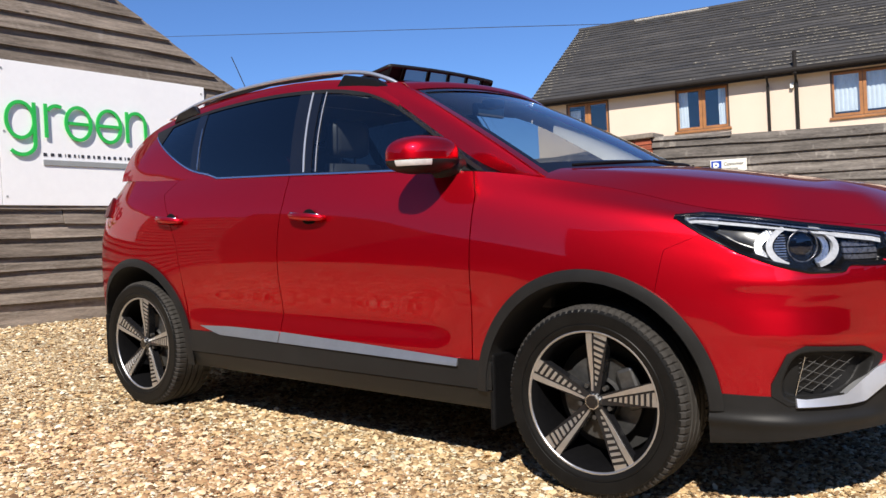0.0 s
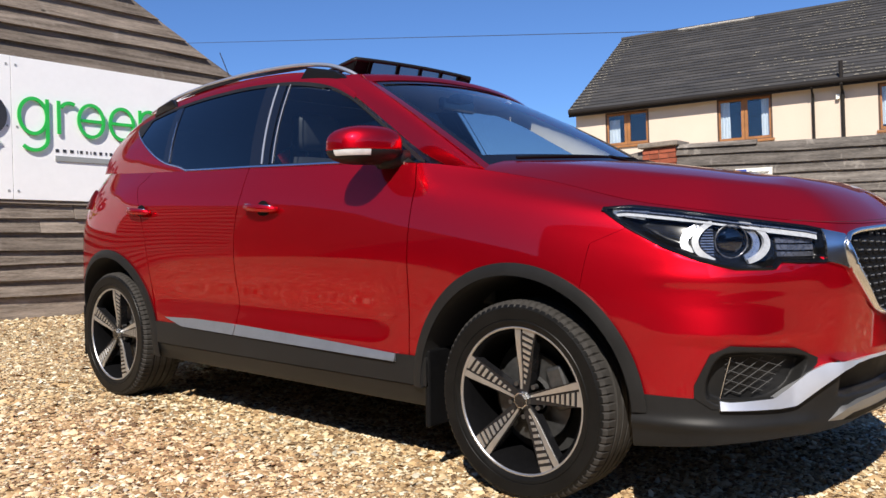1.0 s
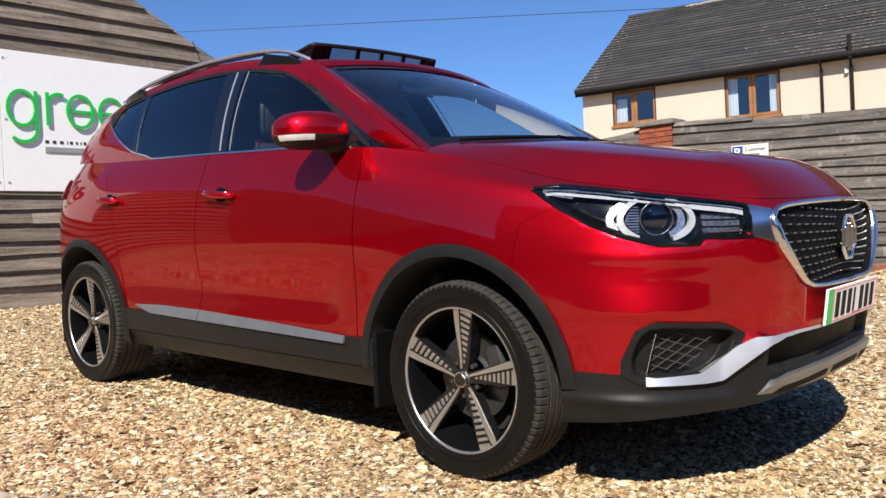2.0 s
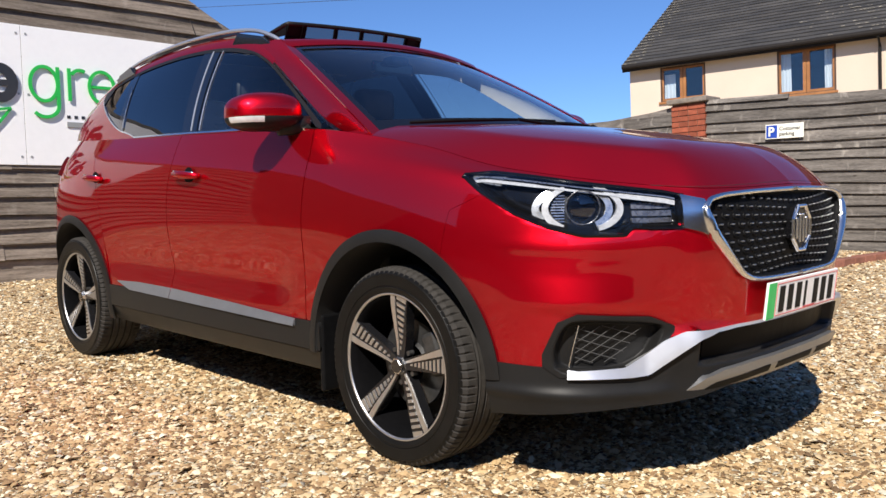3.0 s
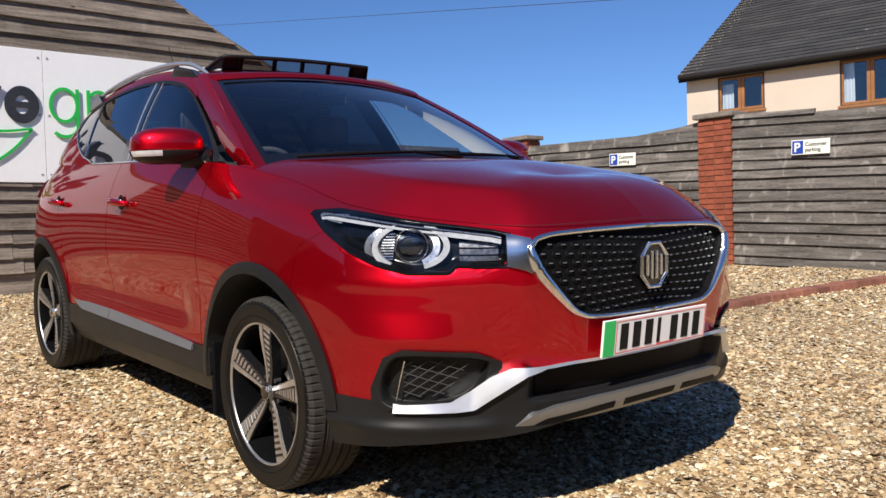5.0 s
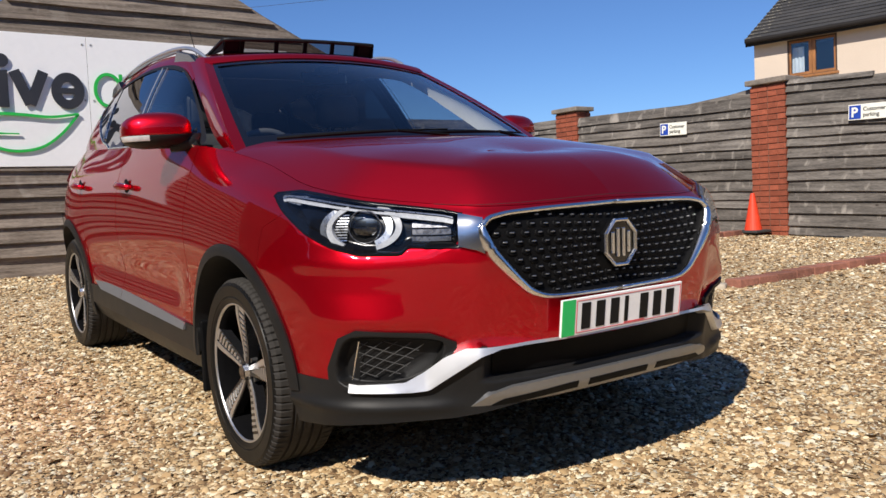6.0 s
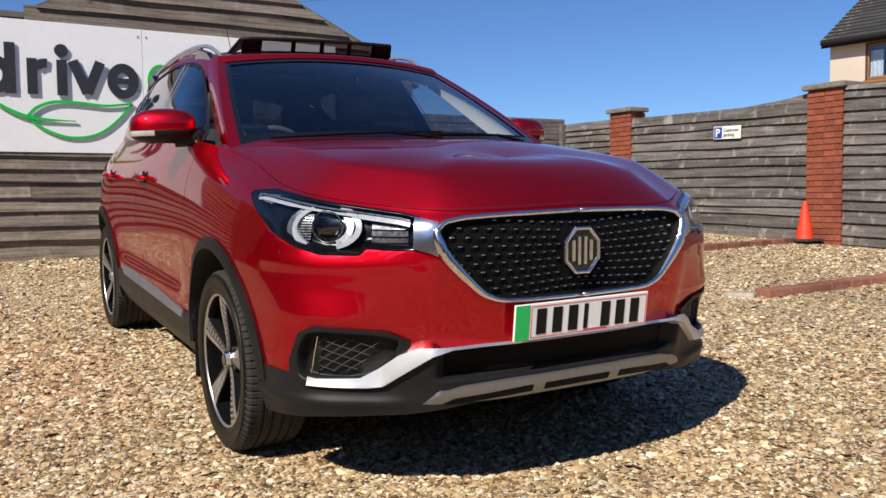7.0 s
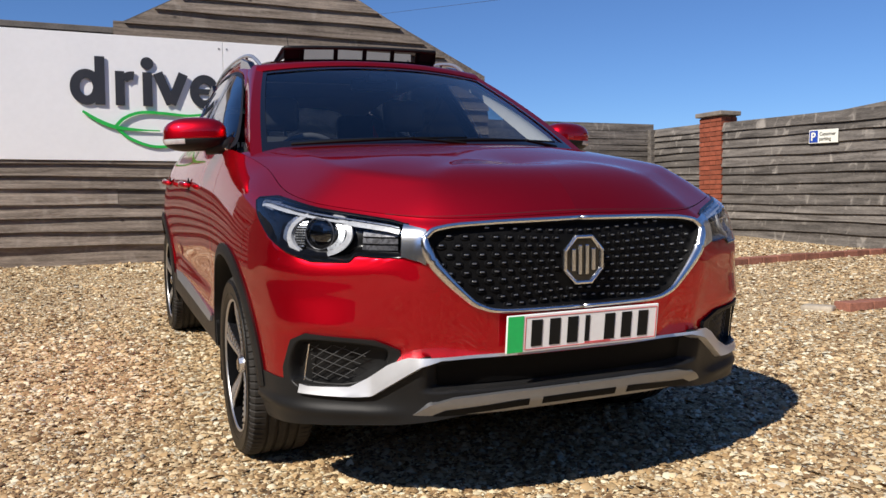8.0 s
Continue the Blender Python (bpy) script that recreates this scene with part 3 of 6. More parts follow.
cone = thing("traffic_cone", "orange plastic traffic cone on a black base beside the pillar", "cone", pose(-3.79, 7.50, ground_z(-3.79, 7.50) + 0.03))
bm = bmesh.new()
bmesh.ops.create_cone(bm, segments=28, radius1=0.110, radius2=0.026, depth=0.47, cap_ends=True, matrix=Matrix.Translation((0, 0, 0.27)))
part("cone_body", bm, M_CONE, cone, smooth=False)
part("base", boxed(-0.16, 0.16, -0.16, 0.16, 0, 0.035, 0.01), M_RUBBERB, cone, "black rubber base")

cable = tagged(new("overhead_cable", to_mesh("overhead_cable", tube([(-75, 16, 18.1), (-48, 16, 13.25), (-26.5, 16, 9.45), (-8, 16, 6.2), (2, 16, 4.55)], 0.009, 6), M_CABLE)), "thin black overhead cable", "cable")

pole = thing("utility_pole", "plain weathered timber pole that holds the overhead cable", "pole", pose(2.0, 16.08, 0))
part("shaft", tube([(0, 0, -0.3), (0, 0, 2.5), (0, 0, 4.8)], 0.11, 14, taper=lambda t: 1.0 - 0.25 * t), M_FENCE, pole)
part("bracket", boxed(-0.03, 0.03, -0.14, -0.07, 4.48, 4.62, 0.006), M_BLACKPIPE, pole)

# ---- plain walls out of view, closing the yard, added for dark reflections ----
for name, x0, x1, y0, y1, top in (("wall_south", -6.1, 10.1, -12.1, -12.0, 7.4), ("wall_east", 10.0, 10.1, -12.0, 7.6, 3.0), ("wall_west", -6.1, -6.0, -12.0, -4.04, 3.0)):
    slab = to_mesh(name, boxed(x0, x1, y0, y1, -0.6, top, 0.01), M_UNSEEN_WALL)
    tagged(new(name, slab), "plain dark wall out of view, added to darken reflections on the car", "wall", kind="structure")

# ---- car body surface ----
def crom(pts, t):
    """A smooth curve through points; t runs from 0 to the number of spans."""
    n = len(pts) - 1
    i = max(0, min(n - 1, int(t)))
    f = t - i
    p1, p2 = pts[i], pts[i + 1]
    p0 = pts[i - 1] if i else [2 * a - b for a, b in zip(p1, p2)]
    p3 = pts[i + 2] if i + 2 <= n else [2 * b - a for a, b in zip(p1, p2)]
    return [0.5 * (2 * b + (c - a) * f + (2 * a - 5 * b + 4 * c - d) * f * f + (3 * b - a - 3 * c + d) * f ** 3) for a, b, c, d in zip(p0, p1, p2, p3)]


def lerp_keys(keys, x, curve=True):
    """Monotone-ish interpolation of (key, value...) rows."""
    if x <= keys[0][0]:
        return keys[0][1:]
    for a, b in zip(keys, keys[1:]):
        if x <= b[0]:
            f = (x - a[0]) / (b[0] - a[0])
            if curve:
                f = f * f * (3 - 2 * f) * 0.5 + f * 0.5
            return [p + (q - p) * f for p, q in zip(a[1:], b[1:])]
    return keys[-1][1:]


def spline_keys(keys, x):
    """A smooth curve through (key, value...) rows."""
    n = len(keys)
    x = max(keys[0][0], min(keys[-1][0], x))
    i = 0
    while i < n - 2 and x > keys[i + 1][0]:
        i += 1
    a, b = keys[i], keys[i + 1]
    h = b[0] - a[0]
    t = (x - a[0]) / h
    p, q = keys[max(0, i - 1)], keys[min(n - 1, i + 2)]
    t2, t3 = t * t, t * t * t
    out = []
    for k in range(1, len(a)):
        d = (b[k] - a[k]) / h
        m0 = (b[k] - p[k]) / (b[0] - p[0]) if i else d
        m1 = (q[k] - a[k]) / (q[0] - a[0]) if i + 2 < n else d
        out.append((2 * t3 - 3 * t2 + 1) * a[k] + (t3 - 2 * t2 + t) * h * m0 + (3 * t2 - 2 * t3) * b[k] + (t3 - t2) * h * m1)
    return out


PLAN = [(0.925, 0), (0.919, 0.19), (0.895, 0.36), (0.862, 0.47), (0.820, 0.535), (0.745, 0.635), (0.660, 0.742), (0.575, 0.806), (0.45, 0.845), (0.20, 0.872), (-0.2, 0.876), (-0.8, 0.876), (-1.5, 0.876), (-2.1, 0.874), (-2.6, 0.868), (-2.95, 0.83), (-3.18, 0.72), (-3.32, 0.50), (-3.38, 0.25), (-3.39, 0)]


def plan_table():
    rows, s, last = [], 0.0, None
    for i in range((len(PLAN) - 1) * 24 + 1):
        p = crom(PLAN, i / 24)
        if last:
            s += math.hypot(p[0] - last[0], p[1] - last[1])
        rows.append((s, p[0], p[1]))
        last = p
    return rows


PT = plan_table()
PT_S, PT_X, PT_Y = (np.array(c) for c in zip(*PT))
S_END = PT_S[-1]


def s_of_x(x):
    """Arc place on the flank at car station x."""
    return float(np.interp(-x, -PT_X, PT_S))


def s_of_y(y):
    """Arc place on the nose at half-width y."""
    k = int(np.argmax(PT_Y > 0.85))
    return float(np.interp(y, PT_Y[:k], PT_S[:k]))


def plan_at(s):
    x, y = np.interp(s, PT_S, PT_X), np.interp(s, PT_S, PT_Y)
    e = 0.03
    dx = np.interp(s + e, PT_S, PT_X) - np.interp(s - e, PT_S, PT_X)
    dy = np.interp(s + e, PT_S, PT_Y) - np.interp(s - e, PT_S, PT_Y)
    if s < e:
        dx = 0
    if s > S_END - e:
        dx = 0
    n = math.hypot(dx, dy) or 1
    return x, y, dy / n, -dx / n


# inward depth and height of the section, from the underside to the shoulder, at stations round the body
SECTIONS = [
    (0.0, [(0.16, 0.20), (0.06, 0.22), (0.03, 0.27), (0.032, 0.36), (0.015, 0.48), (0.008, 0.60), (0.002, 0.72), (0.004, 0.83), (0.035, 0.885)]),
    (s_of_y(0.47), [(0.16, 0.20), (0.06, 0.22), (0.03, 0.27), (0.028, 0.36), (0.014, 0.47), (0.008, 0.60), (0.004, 0.72), (0.012, 0.83), (0.05, 0.880)]),
    (s_of_y(0.742), [(0.16, 0.20), (0.05, 0.22), (0.012, 0.27), (0.014, 0.38), (0.005, 0.50), (0.003, 0.62), (0.006, 0.73), (0.04, 0.86), (0.10, 0.912)]),
    (s_of_x(0.36), [(0.16, 0.18), (0.05, 0.215), (0.012, 0.30), (0.0, 0.42), (-0.006, 0.56), (-0.006, 0.70), (0.008, 0.815), (0.039, 0.907), (0.115, 0.950)]),
    (s_of_x(0.0), [(0.16, 0.18), (0.05, 0.215), (0.012, 0.30), (0.0, 0.43), (-0.014, 0.60), (-0.014, 0.76), (0.008, 0.885), (0.047, 0.968), (0.135, 1.03)]),
    (s_of_x(-0.5), [(0.16, 0.18), (0.045, 0.215), (0.012, 0.30), (0.006, 0.43), (0.004, 0.60), (-0.008, 0.78), (0.010, 0.92), (0.042, 1.022), (0.090, 1.108)]),
    (s_of_x(-1.3), [(0.16, 0.18), (0.045, 0.215), (0.012, 0.30), (0.009, 0.43), (0.010, 0.60), (-0.004, 0.78), (0.008, 0.93), (0.03, 1.02), (0.080, 1.135)]),
    (s_of_x(-2.0), [(0.16, 0.19), (0.045, 0.22), (0.012, 0.30), (0.007, 0.43), (0.005, 0.60), (-0.006, 0.78), (0.008, 0.93), (0.045, 1.04), (0.115, 1.150)]),
    (s_of_x(-2.585), [(0.16, 0.20), (0.05, 0.23), (0.012, 0.31), (0.0, 0.43), (-0.018, 0.60), (-0.016, 0.78), (0.004, 0.93), (0.055, 1.05), (0.145, 1.165)]),
    (s_of_x(-3.10), [(0.16, 0.25), (0.05, 0.28), (0.02, 0.34), (0.01, 0.45), (0.0, 0.60), (0.0, 0.75), (0.015, 0.90), (0.06, 1.04), (0.15, 1.18)]),
    (S_END, [(0.16, 0.25), (0.05, 0.28), (0.02, 0.34), (0.01, 0.45), (0.0, 0.60), (0.02, 0.75), (0.06, 0.90), (0.10, 1.02), (0.16, 1.14)]),
]
SEC_KEYS = [(s, *[v for p in pts for v in p]) for s, pts in SECTIONS]
SEC_CACHE = {}
V_TOP = 8


def section(s):
    key = round(s, 4)
    if key not in SEC_CACHE:
        flat = spline_keys(SEC_KEYS, s)
        SEC_CACHE[key] = [(flat[i], flat[i + 1]) for i in range(0, len(flat), 2)]
    return SEC_CACHE[key]


def v_of_z(s, z):
    pts = section(s)
    lo, hi = 0.0, float(V_TOP)
    for _ in range(24):
        m = (lo + hi) / 2
        if crom(pts, m)[1] < z:
            lo = m
        else:
            hi = m
    return (lo + hi) / 2


def shell(s, v, out=0.0):
    """A point of the right-hand half body (y is half-width) pushed out by some metres."""
    d, z = crom(section(s), v)
    x, y, nx, ny = plan_at(s)
    return Vector((x + nx * (out - d), y + ny * (out - d), z))


def shell_z(s, z, out=0.0):
    return shell(s, v_of_z(s, z), out)


RAIL = [(-0.36, 0.735, 1.075), (-0.55, 0.715, 1.155), (-0.80, 0.665, 1.300), (-1.02, 0.622, 1.425), (-1.22, 0.592, 1.500), (-1.50, 0.578, 1.543), (-1.90, 0.575, 1.552), (-2.40, 0.568, 1.520), (-2.80, 0.556, 1.455), (-3.05, 0.545, 1.385)]


RAIL_KEYS = [(-r[0], r[1], r[2]) for r in RAIL]


def belt(x):
    return shell(s_of_x(x), V_TOP)


def rail(x):
    y, z = spline_keys(RAIL_KEYS, -x)
    return Vector((x, y, z))


def side_z(x, z, out=0.0):
    """The side of the cabin above the belt, at station x and height z."""
    b, r = belt(x), rail(x)
    f = (z - b.z) / max(0.02, r.z - b.z)
    bulge = 0.018 * 4 * max(0, f) * max(0, 1 - f)
    return Vector((x, b.y + (r.y - b.y) * f + bulge + out * 0.9, z + out * 0.35))

# ---- car materials ----
def car_paint():
    m = mat("red_paint", (0.56, 0.0041, 0.0152), 0.45, metal=0.94, vary=0.10, scale=900, fine=2200, coat=1.0, rough_vary=0.04, spec=0.0)
    b = m.node_tree.nodes["Principled BSDF"]
    b.inputs["Coat Roughness"].default_value = 0.035
    b.inputs["Coat IOR"].default_value = 1.45
    b.inputs["Specular Tint"].default_value = (0.45, 0.02, 0.04, 1)
    return m


M_PAINT = car_paint()
M_CLAD = mat("black_cladding", (0.0125, 0.0124, 0.0125), 0.46, vary=0.2, spec=0.2, scale=8, fine=300, bump=0.12, bump_scale=900, dist=0.001)
M_GLOSS = mat("gloss_black", (0.006, 0.006, 0.007), 0.12, vary=0.1, scale=5, rough_vary=0.03, coat=0.5)
M_GRILLE = mat("grille_black", (0.005, 0.005, 0.0055), 0.6, vary=0.2, scale=30, spec=0.10)
M_CELL = mat("grille_cell_black", (0.004, 0.004, 0.0045), 0.5, vary=0.2, scale=30, spec=0.08)
M_HOUSING = mat("lamp_housing_black", (0.004, 0.004, 0.0045), 0.22, vary=0.2, scale=30, spec=0.3)
M_SMOKE = mat("smoky_reflector", (0.1638, 0.1638, 0.1764), 0.28, metal=0.7, vary=0.4, scale=70, rough_vary=0.1)
M_DARK = mat("dark_lining", (0.01512, 0.01512, 0.01512), 0.8, vary=0.2)
M_CHROME = mat("chrome", (0.78, 0.79, 0.80), 0.22, metal=1.0, vary=0.03, scale=4, rough_vary=0.04)
M_SATIN = mat("satin_silver", (0.253, 0.2585, 0.2695), 0.36, metal=0.7, vary=0.05, scale=12, rough_vary=0.06)
M_BLADE = mat("bright_satin", (0.726, 0.737, 0.759), 0.36, metal=0.75, vary=0.03, scale=10, rough_vary=0.05)
M_RAIL = mat("rail_metal", (0.66, 0.67, 0.69), 0.36, metal=0.85, vary=0.05, scale=12, rough_vary=0.05)
M_STUD = mat("stud_metal", (0.36, 0.36, 0.36), 0.30, metal=0.85, vary=0.1, scale=40)
M_STRIP = mat("grey_strip", (0.33, 0.352, 0.385), 0.34, metal=0.75, vary=0.06, scale=14)
M_TYRE = mat("tyre_rubber", (0.0062, 0.0061, 0.006), 0.42, spec=0.16, vary=0.35, scale=14, fine=120, bump=0.15, bump_scale=300, dist=0.001)
M_ALLOY = mat("machined_alloy", (0.55, 0.55, 0.5555), 0.34, metal=0.9, vary=0.06, scale=40)
M_RIMBLACK = mat("rim_black", (0.01008, 0.01008, 0.01134), 0.28, vary=0.1, scale=8, coat=0.2, spec=0.3)
M_BARREL = mat("barrel_black", (0.004, 0.004, 0.0045), 0.85, spec=0.03, vary=0.2, scale=8)
M_DISC = mat("brake_steel", (0.10, 0.10, 0.10), 0.45, metal=0.8, vary=0.2, scale=30)
M_DRL = mat("white_light_guide", (0.40, 0.412, 0.435), 0.3, vary=0.22, scale=45, fine=160, coat=0.6)
M_REFLECT = mat("lamp_reflector", (0.572, 0.594, 0.627), 0.28, metal=0.9, vary=0.15, scale=60, rough_vary=0.08)
M_TAIL = mat("tail_lamp_red", (0.063, 0.00504, 0.0063), 0.4, vary=0.2, scale=20, spec=0.2)
M_PLATEW = mat("plate_white", (0.86, 0.86, 0.86), 0.35, vary=0.04)
M_PLATEG = mat("plate_green", (0.0126, 0.5292, 0.126), 0.35, vary=0.06)
M_PLATER = mat("plate_red_line", (0.693, 0.1008, 0.1134), 0.4, vary=0.1)
M_LEATHER = mat("dark_leather", (0.085, 0.085, 0.088), 0.46, vary=0.2, scale=10, fine=220, bump=0.15, bump_scale=400, dist=0.001)
M_DASH = mat("dashboard_plastic", (0.0252, 0.02646, 0.02772), 0.6, vary=0.2, bump=0.1, bump_scale=500, dist=0.001)
M_TRIM = mat("pale_trim", (0.756, 0.7686, 0.7812), 0.8, vary=0.08)
M_MESHF = mat("deflector_mesh", (0.0567, 0.0567, 0.0567), 0.7, vary=0.2)
M_AMBER = mat("indicator_lens", (0.5796, 0.567, 0.5796), 0.15, vary=0.08, scale=60, coat=1.0)
M_GLASS = glass("windscreen_glass", (0.88, 0.91, 0.91), 0.0, 1.5)
M_SIDEGLASS = glass("side_glass", (0.50, 0.54, 0.57), 0.0, 1.52)
M_PRIVACY = glass("privacy_glass", (0.025, 0.03, 0.036), 0.0, 1.55)
M_LENS = glass("lamp_lens", (0.95, 0.96, 0.97), 0.0, 1.25)
M_PROJ = glass("projector_lens", (0.35, 0.38, 0.42), 0.02, 1.6)

car = thing("car", "glossy red compact electric crossover parked on the gravel", "car", pose(0, 0, 0, 0, 2.42, 0) @ pose(0, -0.75, 0, 1.0, 0, 0) @ Matrix.Translation((0, 0.75, 0)))
RIGHT, LEFT = -1, 1


def grid_mesh(name, P, nu, nv, material, side, skirt=0.0, flat=False):
    """A smooth sheet P(u, v), u and v from 0 to 1, on one side of the car, with its edges turned inwards by skirt."""
    pts = [[Vector(P(i / nu, j / nv)) for j in range(nv + 1)] for i in range(nu + 1)]
    for row in pts:
        for p in row:
            p.y *= side
    a, b = pts[nu // 2][nv // 2], pts[min(nu, nu // 2 + 1)][nv // 2]
    c = pts[nu // 2][min(nv, nv // 2 + 1)]
    outward = a - Vector((-1.2, 0, 0.75))
    flip = (b - a).cross(c - a).dot(outward) < 0
    vs = [p for row in pts for p in row]
    w = nv + 1
    fs = []
    for i in range(nu):
        for j in range(nv):
            q = (i * w + j, (i + 1) * w + j, (i + 1) * w + j + 1, i * w + j + 1)
            fs.append(q[::-1] if flip else q)
    if skirt:
        def nrm(i, j):
            i0, i1, j0, j1 = max(0, i - 1), min(nu, i + 1), max(0, j - 1), min(nv, j + 1)
            n = (pts[i1][j] - pts[i0][j]).cross(pts[i][j1] - pts[i][j0])
            if n.length < 1e-9:
                n = outward.copy()
            n.normalize()
            return -n if flip else n
        ring = [(i, 0) for i in range(nu)] + [(nu, j) for j in range(nv)] + [(i, nv) for i in range(nu, 0, -1)] + [(0, j) for j in range(nv, 0, -1)]
        k0 = len(vs)
        for i, j in ring:
            vs.append(pts[i][j].copy())
            vs.append(pts[i][j] - nrm(i, j) * skirt)
        n = len(ring)
        for k in range(n):
            a0, a1 = k0 + 2 * k, k0 + 2 * ((k + 1) % n)
            q = (a0, a0 + 1, a1 + 1, a1)
            fs.append(q[::-1] if flip else q)
    me = from_py(name, vs, fs, material, not flat)
    me.validate()
    return me


def keyed(rows):
    return lambda s: lerp_keys(rows, s, False)[0]


def const(c):
    return lambda *_: c


def shell_part(name, parent, material, s0, s1, lo, hi, ns, nv, side, out=0.0, skirt=0.012, label=""):
    """A panel lying on the body between two places round it and two heights."""
    f0 = s0 if callable(s0) else const(s0)
    f1 = s1 if callable(s1) else const(s1)

    def P(u, v):
        s = f0(v) + (f1(v) - f0(v)) * u
        va = v_of_z(s, lo(s)) if lo else 0.0
        vb = v_of_z(s, hi(s)) if hi else V_TOP
        vv = va + (vb - va) * v
        o = out
        if callable(out):
            o = out(s, crom(section(s), vv)[1])
        return shell(s, vv, o)
    return part(name, grid_mesh(name, P, ns, nv, material, side, skirt), material, parent, label)


def side_part(name, parent, material, x0, x1, lo, hi, nx, nv, side, out=0.0, skirt=0.0, label=""):
    """A panel or pane of the cabin's side between two stations and two height lines."""
    f0 = x0 if callable(x0) else const(x0)
    f1 = x1 if callable(x1) else const(x1)

    def P(u, v):
        x = f0(v) + (f1(v) - f0(v)) * u
        a, b = lo(x), hi(x)
        return side_z(x, a + (b - a) * v, out)
    return part(name, grid_mesh(name, P, nx, nv, material, side, skirt), material, parent, label)


def inside(poly, s, z):
    c = False
    for (a, b), (d, e) in zip(poly, poly[1:] + poly[:1]):
        if (b > z) != (e > z) and s < (d - a) * (z - b) / (e - b) + a:
            c = not c
    return c


def edge_gap(poly, s, z):
    best = 9.0
    for (a, b), (d, e) in zip(poly, poly[1:] + poly[:1]):
        vx, vz = d - a, e - b
        t = max(0, min(1, ((s - a) * vx + (z - b) * vz) / (vx * vx + vz * vz + 1e-12)))
        best = min(best, math.hypot(s - a - t * vx, z - b - t * vz))
    return best


# outlines of lamp, grille and fog opening as (arc place, height)
LAMP_LO = [(0.545, 0.776), (0.63, 0.776), (0.692, 0.780), (0.712, 0.761), (0.83, 0.762), (0.93, 0.785), (1.035, 0.822), (1.153, 0.882), (1.228, 0.927)]
LAMP_HI = [(0.545, 0.862), (0.589, 0.872), (0.747, 0.892), (0.956, 0.915), (1.153, 0.936), (1.231, 0.931)]
GRILLE_HI = [(0.0, 0.872), (0.249, 0.868), (0.400, 0.861), (0.462, 0.850), (0.486, 0.827)]
GRILLE_LO = [(0.0, 0.612), (0.249, 0.613), (0.297, 0.619), (0.346, 0.638), (0.409, 0.697), (0.460, 0.754), (0.480, 0.80), (0.486, 0.826)]
FOG = [(0.585, 0.500), (0.640, 0.518), (0.851, 0.533), (0.895, 0.510), (0.925, 0.430), (0.905, 0.372), (0.660, 0.374)]


def rounded(poly, times):
    for _ in range(times):
        poly = [q for a, b in zip(poly, poly[1:] + poly[:1]) for q in ((0.75 * a[0] + 0.25 * b[0], 0.75 * a[1] + 0.25 * b[1]), (0.25 * a[0] + 0.75 * b[0], 0.25 * a[1] + 0.75 * b[1]))]
    return poly


FOG = rounded(FOG, 2)
LAMP_POLY = LAMP_LO + LAMP_HI[::-1]
GRILLE_POLY = [(-s, z) for s, z in GRILLE_LO[:0:-1]] + GRILLE_LO + GRILLE_HI[::-1] + [(-s, z) for s, z in GRILLE_HI[1:]]
LAMP_DEEP, GRILLE_DEEP, FOG_DEEP = 0.055, 0.032, 0.05


def pocket(s, z):
    """How far the nose is sunk behind the lamp, the grille and the fog opening."""
    d = 0.0
    for poly, deep, rim in ((LAMP_POLY, LAMP_DEEP, 0.014), (GRILLE_POLY, GRILLE_DEEP, 0.012), (FOG, FOG_DEEP, 0.014)):
        if inside(poly, s, z):
            d = max(d, deep * smooth01(edge_gap(poly, s, z) / rim))
    # brow over the fog opening
    peak = z - 0.566
    brow = 0.011 * max(0.0, 1.0 - peak / 0.085 if peak > 0 else 1.0 + peak / 0.022) * (0.25 * smooth01((s - 0.50) / 0.26) * smooth01((1.10 - s) / 0.20) + 0.75 * math.exp(-((s - 0.80) / 0.20) ** 2))
    # the red skin draws back towards the blade
    brow -= 0.024 * max(0.0, min(1.0, (0.680 - z) / 0.195)) ** 1.2 * smooth01((0.80 - s) / 0.26) * (0.4 + 0.6 * smooth01((s - 0.26) / 0.14))
    # a ledge under the lamp and a shallow hollow below it
    along = smooth01((s - 0.52) / 0.12) * smooth01((1.16 - s) / 0.16)
    ledge = 0.003 * math.exp(-((z - 0.732) / 0.022) ** 2) - 0.001 * math.exp(-((z - 0.690) / 0.03) ** 2)
    return brow + ledge * along - d


def door_hollow(s, z):
    x = x_of_s(s)
    along = smooth01((-0.53 - x) / 0.16) * smooth01((x + 2.35) / 0.45)
    rise = z - 0.535
    return -0.017 * math.exp(-(rise / (0.085 if rise > 0 else 0.05)) ** 2) * along


ARCH_R, HUB_Z, REAR_X = 0.440, 0.318, -2.585


def arch_line(x, base=0.415, r=ARCH_R, grow=0.012):
    """The lower edge of the flank: the foot line, lifted over the wheels."""
    z = base
    for hx in (-0.015, REAR_X - 0.012):
        if abs(x - hx) < r:
            z = max(z, HUB_Z + 0.005 + math.sqrt(r * r - (x - hx) ** 2) - grow)
    return z


def x_of_s(s):
    return float(np.interp(s, PT_S, PT_X))


SEAM = keyed([(0.0, s_of_x(0.222)), (0.38, s_of_x(0.250)), (0.64, s_of_x(0.352)), (1.0, s_of_x(0.385))])
door_front = keyed([(0.0, s_of_x(-0.480)), (0.45, s_of_x(-0.474)), (0.8, s_of_x(-0.474)), (1.0, s_of_x(-0.512))])
door_mid = keyed([(0.0, s_of_x(-1.519)), (0.5, s_of_x(-1.507)), (0.8, s_of_x(-1.495)), (1.0, s_of_x(-1.508))])
